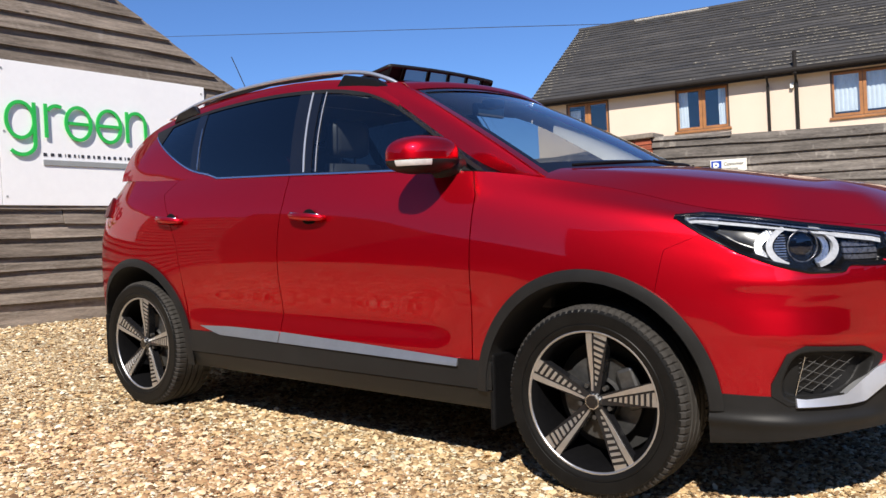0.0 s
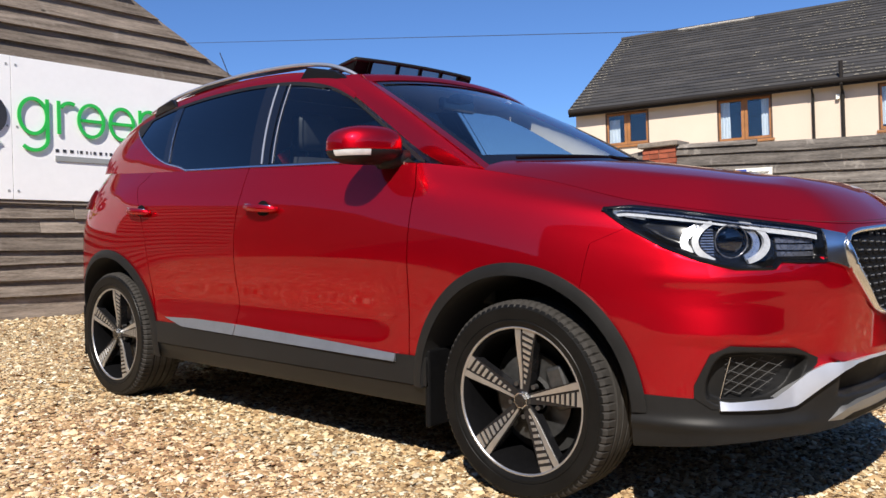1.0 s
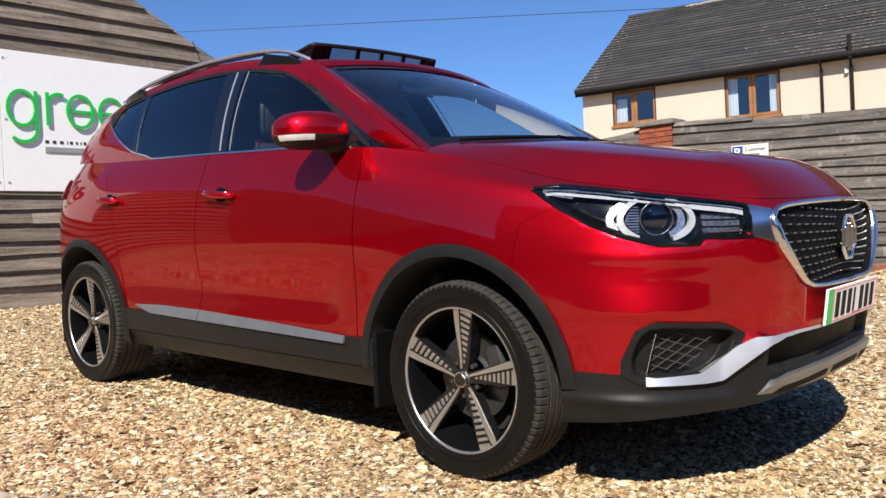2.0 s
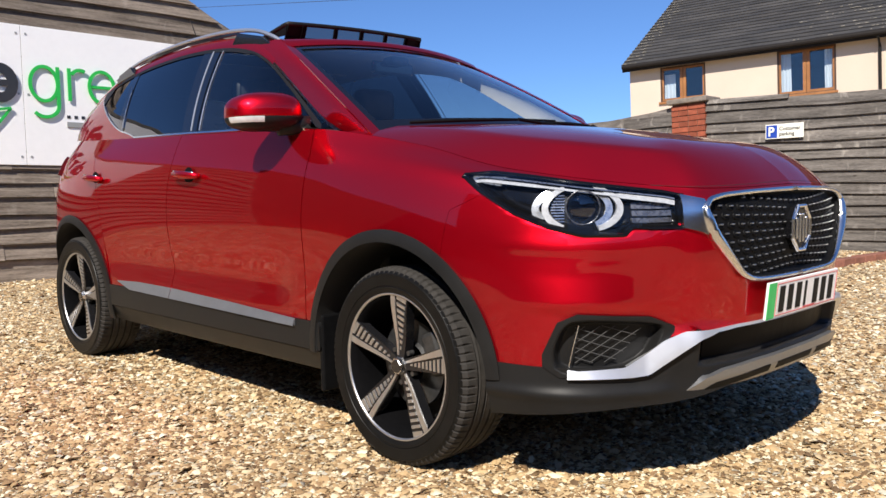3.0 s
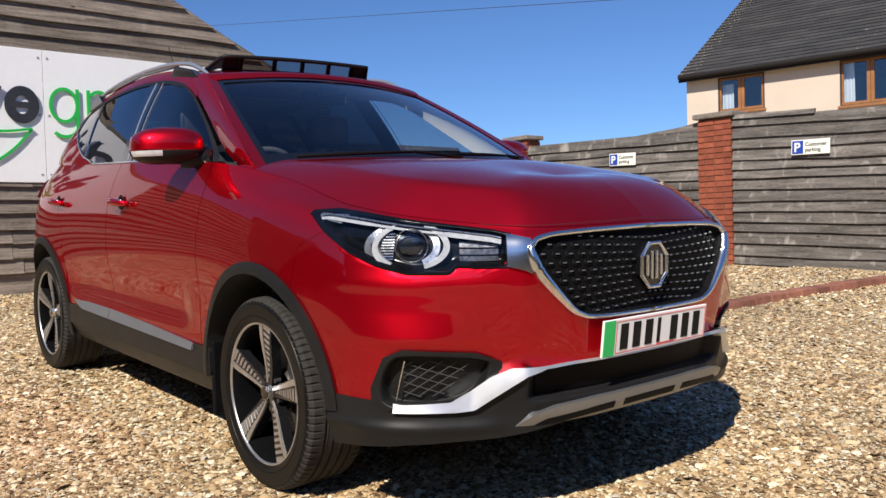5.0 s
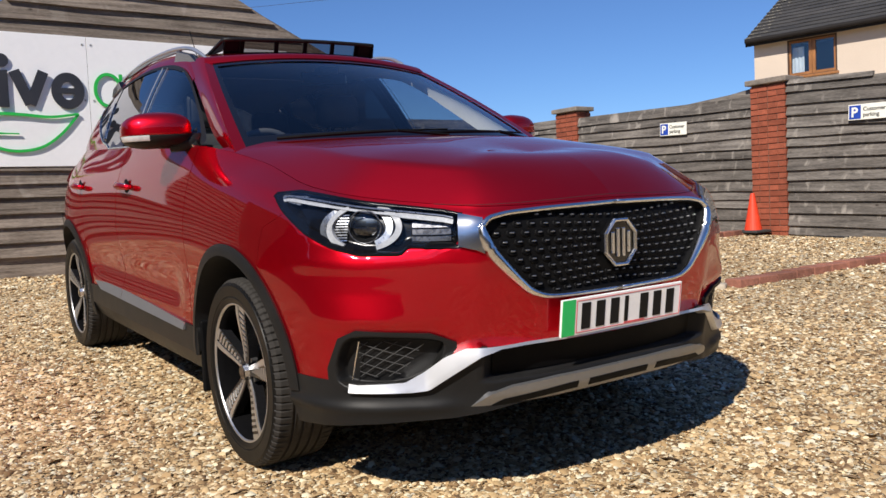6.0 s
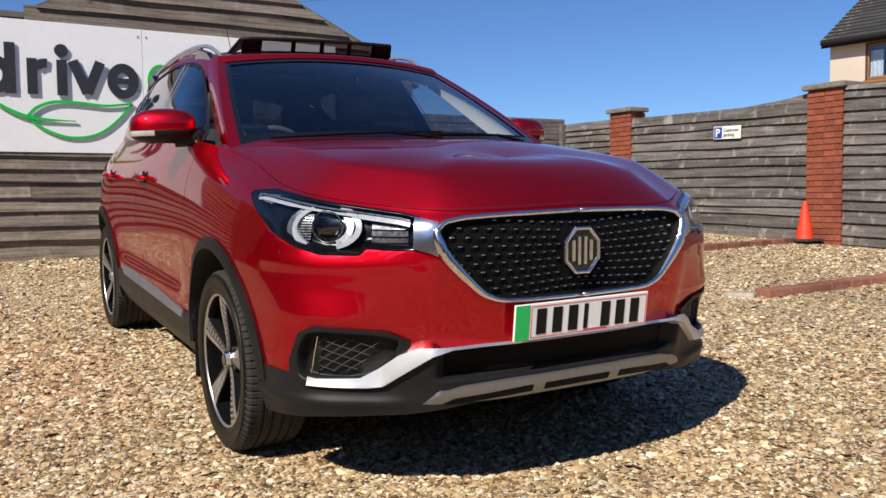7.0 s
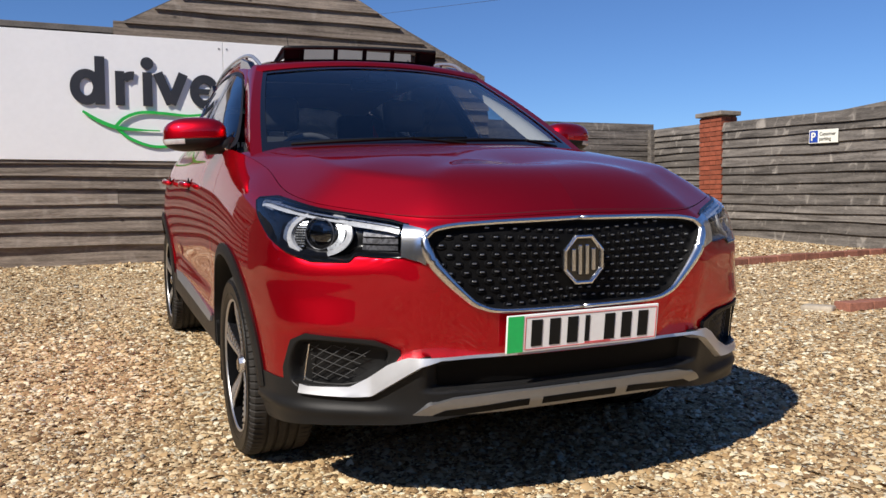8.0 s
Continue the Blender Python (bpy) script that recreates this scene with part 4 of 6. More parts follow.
door_rear = keyed([(0.0, s_of_x(-2.17)), (0.35, s_of_x(-2.24)), (0.6, s_of_x(-2.36)), (0.8, s_of_x(-2.45)), (1.0, s_of_x(-2.40))])
GAP = 0.0025


def build_body():
    for side in (RIGHT, LEFT):
        low = lambda s: arch_line(x_of_s(s))
        shell_part("front_wing", car, M_PAINT, lambda v: SEAM(v) + GAP * 0.25, lambda v: door_front(v) - GAP, low, None, 90, 44, side, out=pocket)
        shell_part("front_door", car, M_PAINT, lambda v: door_front(v) + GAP, lambda v: door_mid(v) - GAP, const(0.415), None, 56, 48, side, out=door_hollow)
        shell_part("rear_door", car, M_PAINT, lambda v: door_mid(v) + GAP, lambda v: door_rear(v) - GAP, low, None, 50, 48, side, out=door_hollow)
        shell_part("rear_quarter", car, M_PAINT, lambda v: door_rear(v) + GAP, s_of_x(-3.08), low, None, 60, 34, side)
        shell_part("rear_bumper", car, M_PAINT, s_of_x(-3.08) + GAP, S_END, const(0.42), None, 30, 24, side)
        shell_part("bumper_half", front_bumper, M_PAINT, 0.0, lambda v: SEAM(v) - GAP * 0.25, lambda s: max(arch_line(x_of_s(s), 0.0), lerp_keys([(0.0, 0.478), (0.5, 0.478), (0.58, 0.44), (0.66, 0.385), (1.4, 0.385)], s, False)[0]), None, 132, 52, side, out=pocket, skirt=0.01)
        # dark inner lining that shows in the gaps
        shell_part("inner_lining", car, M_DARK, 0.02, S_END - 0.02, lambda s: arch_line(x_of_s(s), 0.30 if s < 1.2 else 0.24, 0.43), None, 120, 16, side, out=-0.07, skirt=0.0)


def bonnet_point(u, v):
    """u from the rear edge to the nose along the shut line, v from the middle to the edge."""
    v *= 0.9975
    s = s_of_x(-0.335) * (1 - u)
    e = shell(s, V_TOP)
    k = (e.x + 0.335) / (0.89 + 0.335)
    xin = -0.16 + (e.x + 0.335) * 0.55
    zin = spline_keys([(-0.2, 1.128), (0.1, 1.108), (0.3, 1.078), (0.55, 1.027)], xin)[0]
    x, y = xin + (e.x - xin) * v ** 1.7, e.y * v
    # flat top, then a crease and a steeper outer facet
    crease = 0.82
    q = (v - crease) / (1 - crease)
    drop = 0.34 * (v / crease) ** 3.2 if v < crease else 0.34 + 0.66 * (0.92 * q + 0.08 * q * q)
    side = smooth01((s - 0.42) / 0.2)
    z = e.z + (zin - e.z) * (1 - (drop * side + v ** 5.0 * (1 - side)))
    return Vector((x, y, z))


ROOF_C = [(0.97, 1.533), (1.15, 1.564), (1.3, 1.582), (1.5, 1.603), (1.8, 1.622), (2.1, 1.626), (2.4, 1.612), (2.7, 1.577), (3.05, 1.51)]
W_TOP, W_FOOT = Vector((-1.055, 0.552, 1.512)), Vector((-0.285, 0.735, 1.098))
C_TOP, C_FOOT = Vector((-0.975, 0, 1.535)), Vector((-0.10, 0, 1.118))


ROOF_P = 5.0


def roof_point(u, v):
    w = 1 - v ** 1.6
    if w > 0.94:
        f = (w - 0.94) / 0.06
        y0, x0 = 0.552 + 0.04 * f, W_TOP.x - 0.165 * f
    else:
        y0 = 0.552 * w / 0.94
        x0 = W_TOP.x + 0.08 * (1 - (y0 / 0.552) ** 2)
    x = x0 + (-3.05 - x0) * u
    r = rail(min(x, -1.22))
    ye, ze = (r.y, r.z)
    if x > -1.22:
        f = smooth01((x + 1.22) / 0.165)
        ye, ze = 0.592 - 0.04 * f, 1.500 + 0.012 * f
    y = ye * w
    zc = spline_keys(ROOF_C, -x)[0]
    return Vector((x, y, ze + (zc - ze) * (1 - min(1, abs(y) / ye) ** ROOF_P)))


def win_lo(x):
    b = belt(x).z
    return max(b, spline_keys([(1.9, 1.10), (2.114, 1.166), (2.303, 1.203), (2.506, 1.278), (2.768, 1.402), (2.85, 1.46), (3.05, 1.6)], -x)[0])


def win_hi(x):
    return rail(x).z


def w_edge(t):
    return W_FOOT.lerp(W_TOP, t) + Vector((0, 0.012, 0.012)) * (4 * t * (1 - t))


def windscreen_point(u, v):
    e = w_edge(v)
    c = C_FOOT.lerp(C_TOP, v) + Vector((0.014, 0, 0.018)) * (4 * v * (1 - v))
    return Vector((c.x + (e.x - c.x) * u ** 2, e.y * u, c.z + (e.z - c.z) * u ** 2.2))


def build_cabin():
    for side in (RIGHT, LEFT):
        part("bonnet_half", grid_mesh("bonnet_half", bonnet_point, 60, 40, M_PAINT, side, 0.008), M_PAINT, bonnet)
        part("roof_half", grid_mesh("roof_half", roof_point, 50, 24, M_PAINT, side), M_PAINT, roof_panel)
        side_part("rear_pillar", car, M_PAINT, -3.05, -2.02, lambda x: belt(x).z, lambda x: min(win_lo(x), win_hi(x)), 50, 14, side, label="red rear pillar")

        def pillar_point(u, v):
            t = -0.13 + 1.13 * u
            x = -0.47 + (-1.22 + 0.47) * t
            a, b = rail(x), w_edge(t)
            p = a.lerp(b, v)
            m = 0.009 * 4 * v ** 1.4 * (1 - v)
            return p + Vector((0.35 * m, 0.6 * m, 0.75 * m + 0.012 * smooth01(v)))
        part("front_pillar", grid_mesh("front_pillar", pillar_point, 26, 14, M_PAINT, side), M_PAINT, car, "red windscreen pillar")
        inner = lambda u, v: pillar_point(u, v) + Vector((-0.03, -0.035, -0.02))
        part("pillar_trim", grid_mesh("pillar_trim", inner, 20, 6, M_TRIM, side), M_TRIM, car, "pale inner trim of the windscreen pillar")
        part("windscreen_half", grid_mesh("windscreen_half", windscreen_point, 16, 16, M_GLASS, side), M_GLASS, windscreen)
        band = lambda u, v: windscreen_point(0.925 + 0.04 * u, v) + Vector((0.003, 0, 0.004))
        part("black_edge", grid_mesh("black_edge", band, 2, 16, M_GLOSS, side), M_GLOSS, windscreen)
        face = lambda u, v: windscreen_point(0.955 + 0.055 * u, -0.07 + v * 1.0) + Vector((0.004, 0, 0.004 + 0.008 * u))
        part("pillar_face", grid_mesh("pillar_face", face, 3, 16, M_PAINT, side, 0.006), M_PAINT, car, "red windscreen pillar")
        foot = lambda u, v: windscreen_point(u, -0.03 + 0.085 * v) + Vector((0.003, 0, 0.004))
        part("black_foot", grid_mesh("black_foot", foot, 16, 2, M_GLOSS, side), M_GLOSS, windscreen)
        head = lambda u, v: windscreen_point(u, 0.900 - 0.045 * u * u + 0.045 * v) + Vector((0.003, 0, 0.004))
        part("black_head", grid_mesh("black_head", head, 16, 2, M_GLOSS, side), M_GLOSS, windscreen)
        brow = lambda u, v: windscreen_point(u * 1.01, 0.940 - 0.045 * u * u + (0.066 + 0.045 * u * u) * v) + Vector((0.006, 0, 0.007 + 0.012 * math.sin(math.pi * v)))
        part("header", grid_mesh("header", brow, 20, 6, M_PAINT, side, 0.006), M_PAINT, roof_panel, "red roof edge above the windscreen")

        def cant(u, v):
            x = -1.0 - 2.0 * u
            r, c = rail(x), roof_point((x + 1.0) / -2.06, 0.0)
            return Vector((x, r.y + 0.006 - 0.035 * v ** 1.5, r.z - 0.010 + 0.050 * v))
        part("cant_rail", grid_mesh("cant_rail", cant, 40, 6, M_PAINT, side), M_PAINT, roof_panel, "red roof edge above the doors")
        # thin dark rod drawn in place of the gap's shade
        nose = [bonnet_point(1 - s / s_of_x(-0.335), 1 - 0.012 * (1 - (s / 0.62) ** 2)) for s in [0.62 * k / 24 for k in range(25)]]
        part("shut_line", tube([(p.x, p.y * side, p.z - 0.0006) for p in nose], 0.0009, 5), M_DARK, bonnet, "dark rod standing for the shaded gap along the bonnet's front edge")
        # windows
        top = lambda x: win_hi(x) - 0.020
        g0, g1 = (lambda v: -0.56 - 0.0 * v), (lambda v: -1.375 - 0.115 * v)
        side_part("front_window", car, M_SIDEGLASS, g0, g1, lambda x: win_lo(x) + 0.008, lambda x: max(win_lo(x) + 0.010, top(x)), 30, 12, side, label="lightly tinted front door window")
        side_part("rear_window", car, M_PRIVACY, lambda v: -1.495 - 0.125 * v, lambda v: -2.25 - 0.09 * v, lambda x: win_lo(x) + 0.001, top, 26, 12, side, label="dark privacy glass")
        side_part("quarter_window", car, M_PRIVACY, lambda v: -2.305 - 0.09 * v, -2.80, lambda x: win_lo(x) + 0.001, lambda x: max(win_lo(x) + 0.002, top(x)), 16, 10, side, label="dark privacy glass")
        # black surrounds
        side_part("window_frame", car, M_CLAD, -0.47, -2.86, lambda x: win_lo(x) if x < -2.66 else max(win_lo(x), win_hi(x) - (0.026 if x < -1.2 else 0.018)), lambda x: max(win_lo(x) + 0.001, win_hi(x) - 0.008), 70, 3, side, 0.004)
        side_part("centre_pillar", car, M_GLOSS, lambda v: -1.365 - 0.115 * v, lambda v: -1.505 - 0.125 * v, win_lo, top, 6, 12, side, 0.003, 0.01)
        side_part("divider", car, M_GLOSS, lambda v: -2.245 - 0.09 * v, lambda v: -2.315 - 0.09 * v, win_lo, top, 3, 12, side, 0.003, 0.01)
        side_part("inner_trim", car, M_DARK, -0.70, -2.84, lambda x: belt(x).z - 0.01, lambda x: max(belt(x).z, min(win_lo(x) + 0.016, win_hi(x) - 0.004)), 40, 3, side, -0.014, label="dark inner door trim")
        side_part("mirror_corner", car, M_CLAD, -0.49, -0.66, win_lo, lambda x: max(win_lo(x) + 0.002, win_hi(x) - 0.03), 10, 8, side, 0.003, 0.01, "black corner trim")
        for a, b, w in ((-1.412, -1.537, 0.010), (-1.338, -1.450, 0.0045)):
            side_part("bright_line", car, M_BLADE, lambda v: a + (b - a) * v, lambda v: a - w + (b - a) * v, lambda x: win_lo(x) + 0.012, top, 2, 12, side, 0.005, 0.002, "bright strip beside the pillar")
        side_part("bright_line", car, M_CHROME, lambda v: -2.246 - 0.07 * v, lambda v: -2.251 - 0.07 * v, lambda x: win_lo(x) + 0.012, lambda x: top(x) - 0.09, 2, 12, side, 0.007, 0.006)
        side_part("belt_strip", car, M_CHROME, -0.565, -2.785, lambda x: win_lo(x) - 0.002, lambda x: win_lo(x) + 0.005, 80, 3, side, 0.006, 0.008, "bright strip along the window line")

        def hatch(u, v):
            a = roof_point(1.0, 1 - v)
            b = shell(S_END - (S_END - s_of_x(-3.05)) * v, V_TOP)
            return a.lerp(b, u)
        part("rear_hatch", grid_mesh("rear_hatch", hatch, 10, 14, M_PRIVACY, side), M_PRIVACY, car, "dark rear window and tailgate")


front_bumper = part("front_bumper", boxed(0.50, 0.68, -0.45, 0.45, 0.5, 0.58), M_DARK, car)
bonnet = part("bonnet", boxed(-0.05, 0.62, -0.5, 0.5, 0.90, 0.93), M_DARK, car)
roof_panel = part("roof", boxed(-2.9, -1.9, -0.45, 0.45, 1.53, 1.535), M_TRIM, car)
windscreen = part("windscreen", boxed(-0.3, -0.16, -0.62, 0.62, 1.02, 1.045), M_CLAD, car)
build_body()
build_cabin()

# ---- cladding and lower trim ----
def arch_ring(name, hx, a0, a1, side):
    def P(u, v):
        a = radians(a0 + (a1 - a0) * u)
        r = 0.402 + 0.040 * v
        x, z = hx + r * math.cos(a), HUB_Z + 0.005 + r * math.sin(a)
        lift = 0.014 - 0.006 * v * v
        return shell_z(s_of_x(x), max(0.2, z), lift)
    ob = part(name, grid_mesh(name, P, 48, 5, M_CLAD, side, 0.012), M_CLAD, car, "matt black wheel arch trim")

    def Q(u, v):
        a = radians(a0 + (a1 - a0) * u)
        x, z = hx + 0.400 * math.cos(a), HUB_Z + 0.005 + 0.400 * math.sin(a)
        p = shell_z(s_of_x(x), max(0.2, z), 0.013)
        p.y -= 0.30 * v
        return p
    part("arch_liner", grid_mesh("arch_liner", Q, 48, 3, M_DARK, side), M_DARK, car, "dark wheel arch lining")
    return ob


def lower_recess(s, z):
    lip = 0.010 * math.exp(-((z - 0.318) / 0.018) ** 2) * smooth01((s - 0.52) / 0.12)
    return 0.004 + lip - 0.045 * smooth01((0.50 - s) / 0.05) * smooth01((z - 0.383) / 0.010)


def build_trim():
    for side in (RIGHT, LEFT):
        arch_ring("front_arch_trim", -0.015, 3, 181, side)
        arch_ring("rear_arch_trim", REAR_X - 0.012, -10, 196, side)
        sx0, sx1 = s_of_x(-0.395), s_of_x(-2.20)
        shell_part("sill_trim", car, M_CLAD, sx0, sx1, const(0.322), const(0.424), 40, 5, side, 0.008, 0.012, "matt black sill trim")
        shell_part("sill_lower", car, M_CLAD, sx0, sx1, const(0.240), const(0.318), 40, 6, side, lambda s, z: 0.002 - 0.35 * max(0.0, 0.316 - z), 0.01, "black lower sill turned under")
        shell_part("silver_strip", car, M_STRIP, s_of_x(-0.541), s_of_x(-1.517), keyed([(s_of_x(-0.541), 0.397), (s_of_x(-1.517), 0.410)]), keyed([(s_of_x(-0.541), 0.425), (s_of_x(-1.0), 0.442), (s_of_x(-1.517), 0.456)]), 24, 4, side, lambda s, z: 0.019 - 0.32 * max(0.0, z - 0.40), 0.014, "silver door strip")
        shell_part("silver_strip", car, M_STRIP, s_of_x(-1.523), s_of_x(-2.085), keyed([(s_of_x(-1.523), 0.410), (s_of_x(-1.93), 0.416), (s_of_x(-2.085), 0.449)]), keyed([(s_of_x(-1.523), 0.456), (s_of_x(-1.85), 0.458), (s_of_x(-2.085), 0.450)]), 24, 4, side, lambda s, z: 0.019 - 0.32 * max(0.0, z - 0.40), 0.014, "silver door strip")
        shell_part("rear_lower_trim", car, M_CLAD, s_of_x(-3.0), S_END, const(0.255), const(0.43), 24, 6, side, 0.006, 0.01)
        shell_part("lower_bumper", car, M_CLAD, 0.0, lambda v: s_of_x(0.378 + 0.006 * v), keyed([(0.0, 0.318), (0.37, 0.312), (0.58, 0.284), (0.84, 0.272), (1.13, 0.238), (1.4, 0.236)]), keyed([(0.0, 0.484), (0.5, 0.484), (0.58, 0.445), (0.66, 0.392), (1.25, 0.400)]), 70, 30, side, lower_recess, 0.012, "matt black lower bumper")
        shell_part("lower_intake", car, M_CELL, 0.0, 0.452, const(0.396), const(0.480), 30, 6, side, -0.034, 0.004, "black lower intake")
        shell_part("silver_blade", car, M_BLADE, 0.0, 0.878, keyed([(0.0, 0.481), (0.44, 0.480), (0.498, 0.463), (0.60, 0.400), (0.648, 0.370), (0.70, 0.365), (0.879, 0.367)]), keyed([(0.0, 0.489), (0.44, 0.489), (0.54, 0.486), (0.60, 0.462), (0.66, 0.421), (0.715, 0.393), (0.85, 0.388), (0.879, 0.392)]), 90, 5, side, lambda s, z: 0.021 - 0.022 * smooth01((0.48 - s) / 0.16) - 0.35 * max(0.0, z - keyed([(0.0, 0.478), (0.44, 0.477), (0.498, 0.463), (0.60, 0.402), (0.655, 0.368), (0.879, 0.362)])(s)), 0.035, "bright silver bumper blade")
        shell_part("skid_plate", car, M_SATIN, 0.0, 0.552, keyed([(0.0, 0.318), (0.16, 0.318), (0.37, 0.312), (0.576, 0.284)]), keyed([(0.0, 0.375), (0.24, 0.374), (0.40, 0.366), (0.472, 0.350), (0.576, 0.290)]), 44, 6, side, lambda s, z: 0.020 - 0.016 * max(0, 0.345 - z) / 0.03, 0.03, "satin silver skid plate")
        for a, b in ((0.0, 0.128), (0.172, 0.465)):
            shell_part("skid_slot", car, M_GRILLE, a, b, keyed([(0.0, 0.329), (0.20, 0.327), (0.47, 0.309)]), keyed([(0.0, 0.351), (0.20, 0.349), (0.43, 0.331), (0.47, 0.314)]), 16, 3, side, lambda s, z: 0.0215 - 0.016 * max(0, 0.345 - z) / 0.03, 0.004, "black slot in the skid plate")
        # fog opening
        fog = shell_part("fog_surround", car, M_CLAD, 0.566, 0.948, keyed([(0.566, 0.484), (0.60, 0.446), (0.66, 0.380), (0.90, 0.368), (0.948, 0.398)]), keyed([(0.566, 0.500), (0.64, 0.530), (0.851, 0.545), (0.905, 0.522), (0.948, 0.432)]), 80, 40, side, lambda s, z: pocket(s, z) * 0.85 + 0.007, 0.01, "matt black fog lamp surround")
        lines = bmesh.new()

        def span(k, up):
            pts = []
            for i in range(41):
                s = 0.655 + 0.20 * i / 40
                z = 0.36 + k * 0.028 + ((0.30 if up > 0 else -0.62) * (s - 0.655))
                lo = 0.402 if s > 0.735 else 0.402 + (0.735 - s) * 1.15
                hi = 0.508 - max(0, 0.74 - s) * 0.10
                if lo <= z <= hi:
                    p = shell_z(s, z, -0.026)
                    pts.append((p.x, p.y * side, p.z))
            return pts
        for k in range(-6, 13):
            for up in (1, -1):
                pts = span(k, up)
                if len(pts) > 1:
                    t = tube(pts, 0.0012, 5)
                    tmp = bpy.data.meshes.new("tmp")
                    t.to_mesh(tmp)
                    t.free()
                    lines.from_mesh(tmp)
                    bpy.data.meshes.remove(tmp)
        part("fog_mesh", lines, M_MESHF, fog, "dark diamond mesh")
        pts = [shell_z(s, z, -0.008) for s, z in ((0.846, 0.512), (0.862, 0.45), (0.875, 0.392), (0.879, 0.374))]
        part("fog_line", tube([(p.x, p.y * side, p.z) for p in pts], 0.0018, 6), M_CHROME, fog, "bright line")
        # mud flaps
        for x, edge in ((-0.40, 0.868), (REAR_X - 0.395, 0.835)):
            part("mud_flap", boxed(x - 0.011, x + 0.011, side * 0.70, side * edge, 0.175, 0.45, 0.008), M_GRILLE, car, "black mud flap")
        # door handles
        for x0, x1 in ((-1.205, -1.420), (-2.195, -2.40)):
            mid = (x0 + x1) / 2
            pts = []
            for i in range(13):
                t = i / 12
                x = x0 + (x1 - x0) * t
                p = shell_z(s_of_x(x), 0.958 + 0.012 * (t - 0.5), 0.012 + 0.026 * math.sin(math.pi * t) ** 0.5)
                pts.append((p.x, p.y * side, p.z))
            h = part("door_handle", tube(pts, 0.017, 10, taper=lambda t: 0.55 + 0.45 * math.sin(math.pi * t) ** 0.4), M_PAINT, car, "red door handle with a bright edge", smooth=True)
            top = [(a, b + side * 0.004, c + 0.012) for a, b, c in pts[1:-1]]
            part("bright_edge", tube(top, 0.004, 6), M_CHROME, h, smooth=True)
            # flat black disc puts the shade of the red hollow into colour
            c = shell_z(s_of_x(mid), 0.952, 0.002)
            bm = bmesh.new()
            bmesh.ops.create_uvsphere(bm, u_segments=20, v_segments=10, radius=1.0, matrix=Matrix.LocRotScale((c.x, c.y * side, c.z), None, (0.044, 0.003, 0.038)))
            part("handle_cup", bm, M_GRILLE, h, "dark disc standing for the shade in the handle's hollow", smooth=True)
        # mirror
        mx, my, mz = -0.652, 0.905, 1.168

        def mirror_shape(lo, hi, grow=1.0, xs=(-1, 1)):
            bm = bmesh.new()
            n, k = 28, 14
            rows = []
            for i in range(k + 1):
                z = lo + (hi - lo) * i / k
                row = []
                for j in range(n):
                    a = 2 * math.pi * j / n
                    ca, sa = math.cos(a), math.sin(a)
                    e = 0.62
                    X = abs(ca) ** e * (1 if ca > 0 else -1)
                    Y = abs(sa) ** e * (1 if sa > 0 else -1)
                    f = math.sqrt(max(0.0, 1 - abs(z) ** 3.0))
                    X = X * (0.092 if X > 0 else 0.088) * (f if X > 0 else max(f, 0.75 * f + 0.05))
                    Yw = Y * 0.125 * (0.72 + 0.28 * f)
                    Yw *= f ** 0.6
                    row.append(bm.verts.new((mx + X * grow - 0.16 * max(0, Yw) - 0.10 * Yw, side * (my + Yw * grow), mz + (z * 0.077 if z > 0 else z * 0.066) + 0.06 * (-Yw) * 0.5)))
                rows.append(row)
            for i in range(k):
                for j in range(n):
                    bm.faces.new((rows[i][j], rows[i][(j + 1) % n], rows[i + 1][(j + 1) % n], rows[i + 1][j]))
            bm.faces.new(rows[0][::-1])
            bm.faces.new(rows[-1])
            return bm
        mirror = part("door_mirror", mirror_shape(-0.97, -0.20), M_CLAD, car, "door mirror with a red cap and black foot", smooth=True)
        part("mirror_cap", mirror_shape(-0.19, 0.995), M_PAINT, mirror, "glossy red cap", smooth=True)
        ind = mirror_shape(-0.52, -0.20, 1.025)
        doomed = [v for v in ind.verts if v.co.x < mx - 0.045 or (v.co.y * side) < my + 0.004]
        bmesh.ops.delete(ind, geom=doomed, context="VERTS")
        part("indicator", ind, M_AMBER, mirror, "clear indicator lens", smooth=True)
        part("mirror_arm", tube([(mx + 0.025, side * (my - 0.04), mz - 0.045), (mx + 0.045, side * (my - 0.11), mz - 0.04), (-0.585, side * 0.755, 1.125)], 0.036, 12), M_CLAD, mirror, smooth=True)
        part("mirror_foot", boxed(mx - 0.035, mx + 0.062, side * (my - 0.155), side * (my + 0.02), mz - 0.064, mz - 0.020, 0.02), M_CLAD, mirror, smooth=True)
        # roof rail
        pts = [(-1.05, 0.535, 1.505), (-1.13, 0.540, 1.546), (-1.26, 0.544, 1.588), (-1.45, 0.546, 1.611), (-1.70, 0.546, 1.619), (-2.0, 0.544, 1.615), (-2.3, 0.540, 1.595), (-2.52, 0.536, 1.566), (-2.75, 0.530, 1.515)]
        line = [crom(pts, i / 6) for i in range((len(pts) - 1) * 6 + 1)]
        bm = tube([(a, b * side, c) for a, b, c in line], 0.0095, 10, taper=lambda t: 0.55 + 0.45 * min(1, 8 * t, 8 * (1 - t)))
        rr = part("roof_rail", bm, M_RAIL, car, "satin silver roof rail", smooth=True)
        part("rail_foot", prism([(-1.42, 1.53), (-1.36, 1.588), (-1.18, 1.552), (-1.08, 1.502)], 0.03 * side, "y", side * 0.55, 0.004), M_GLOSS, rr)
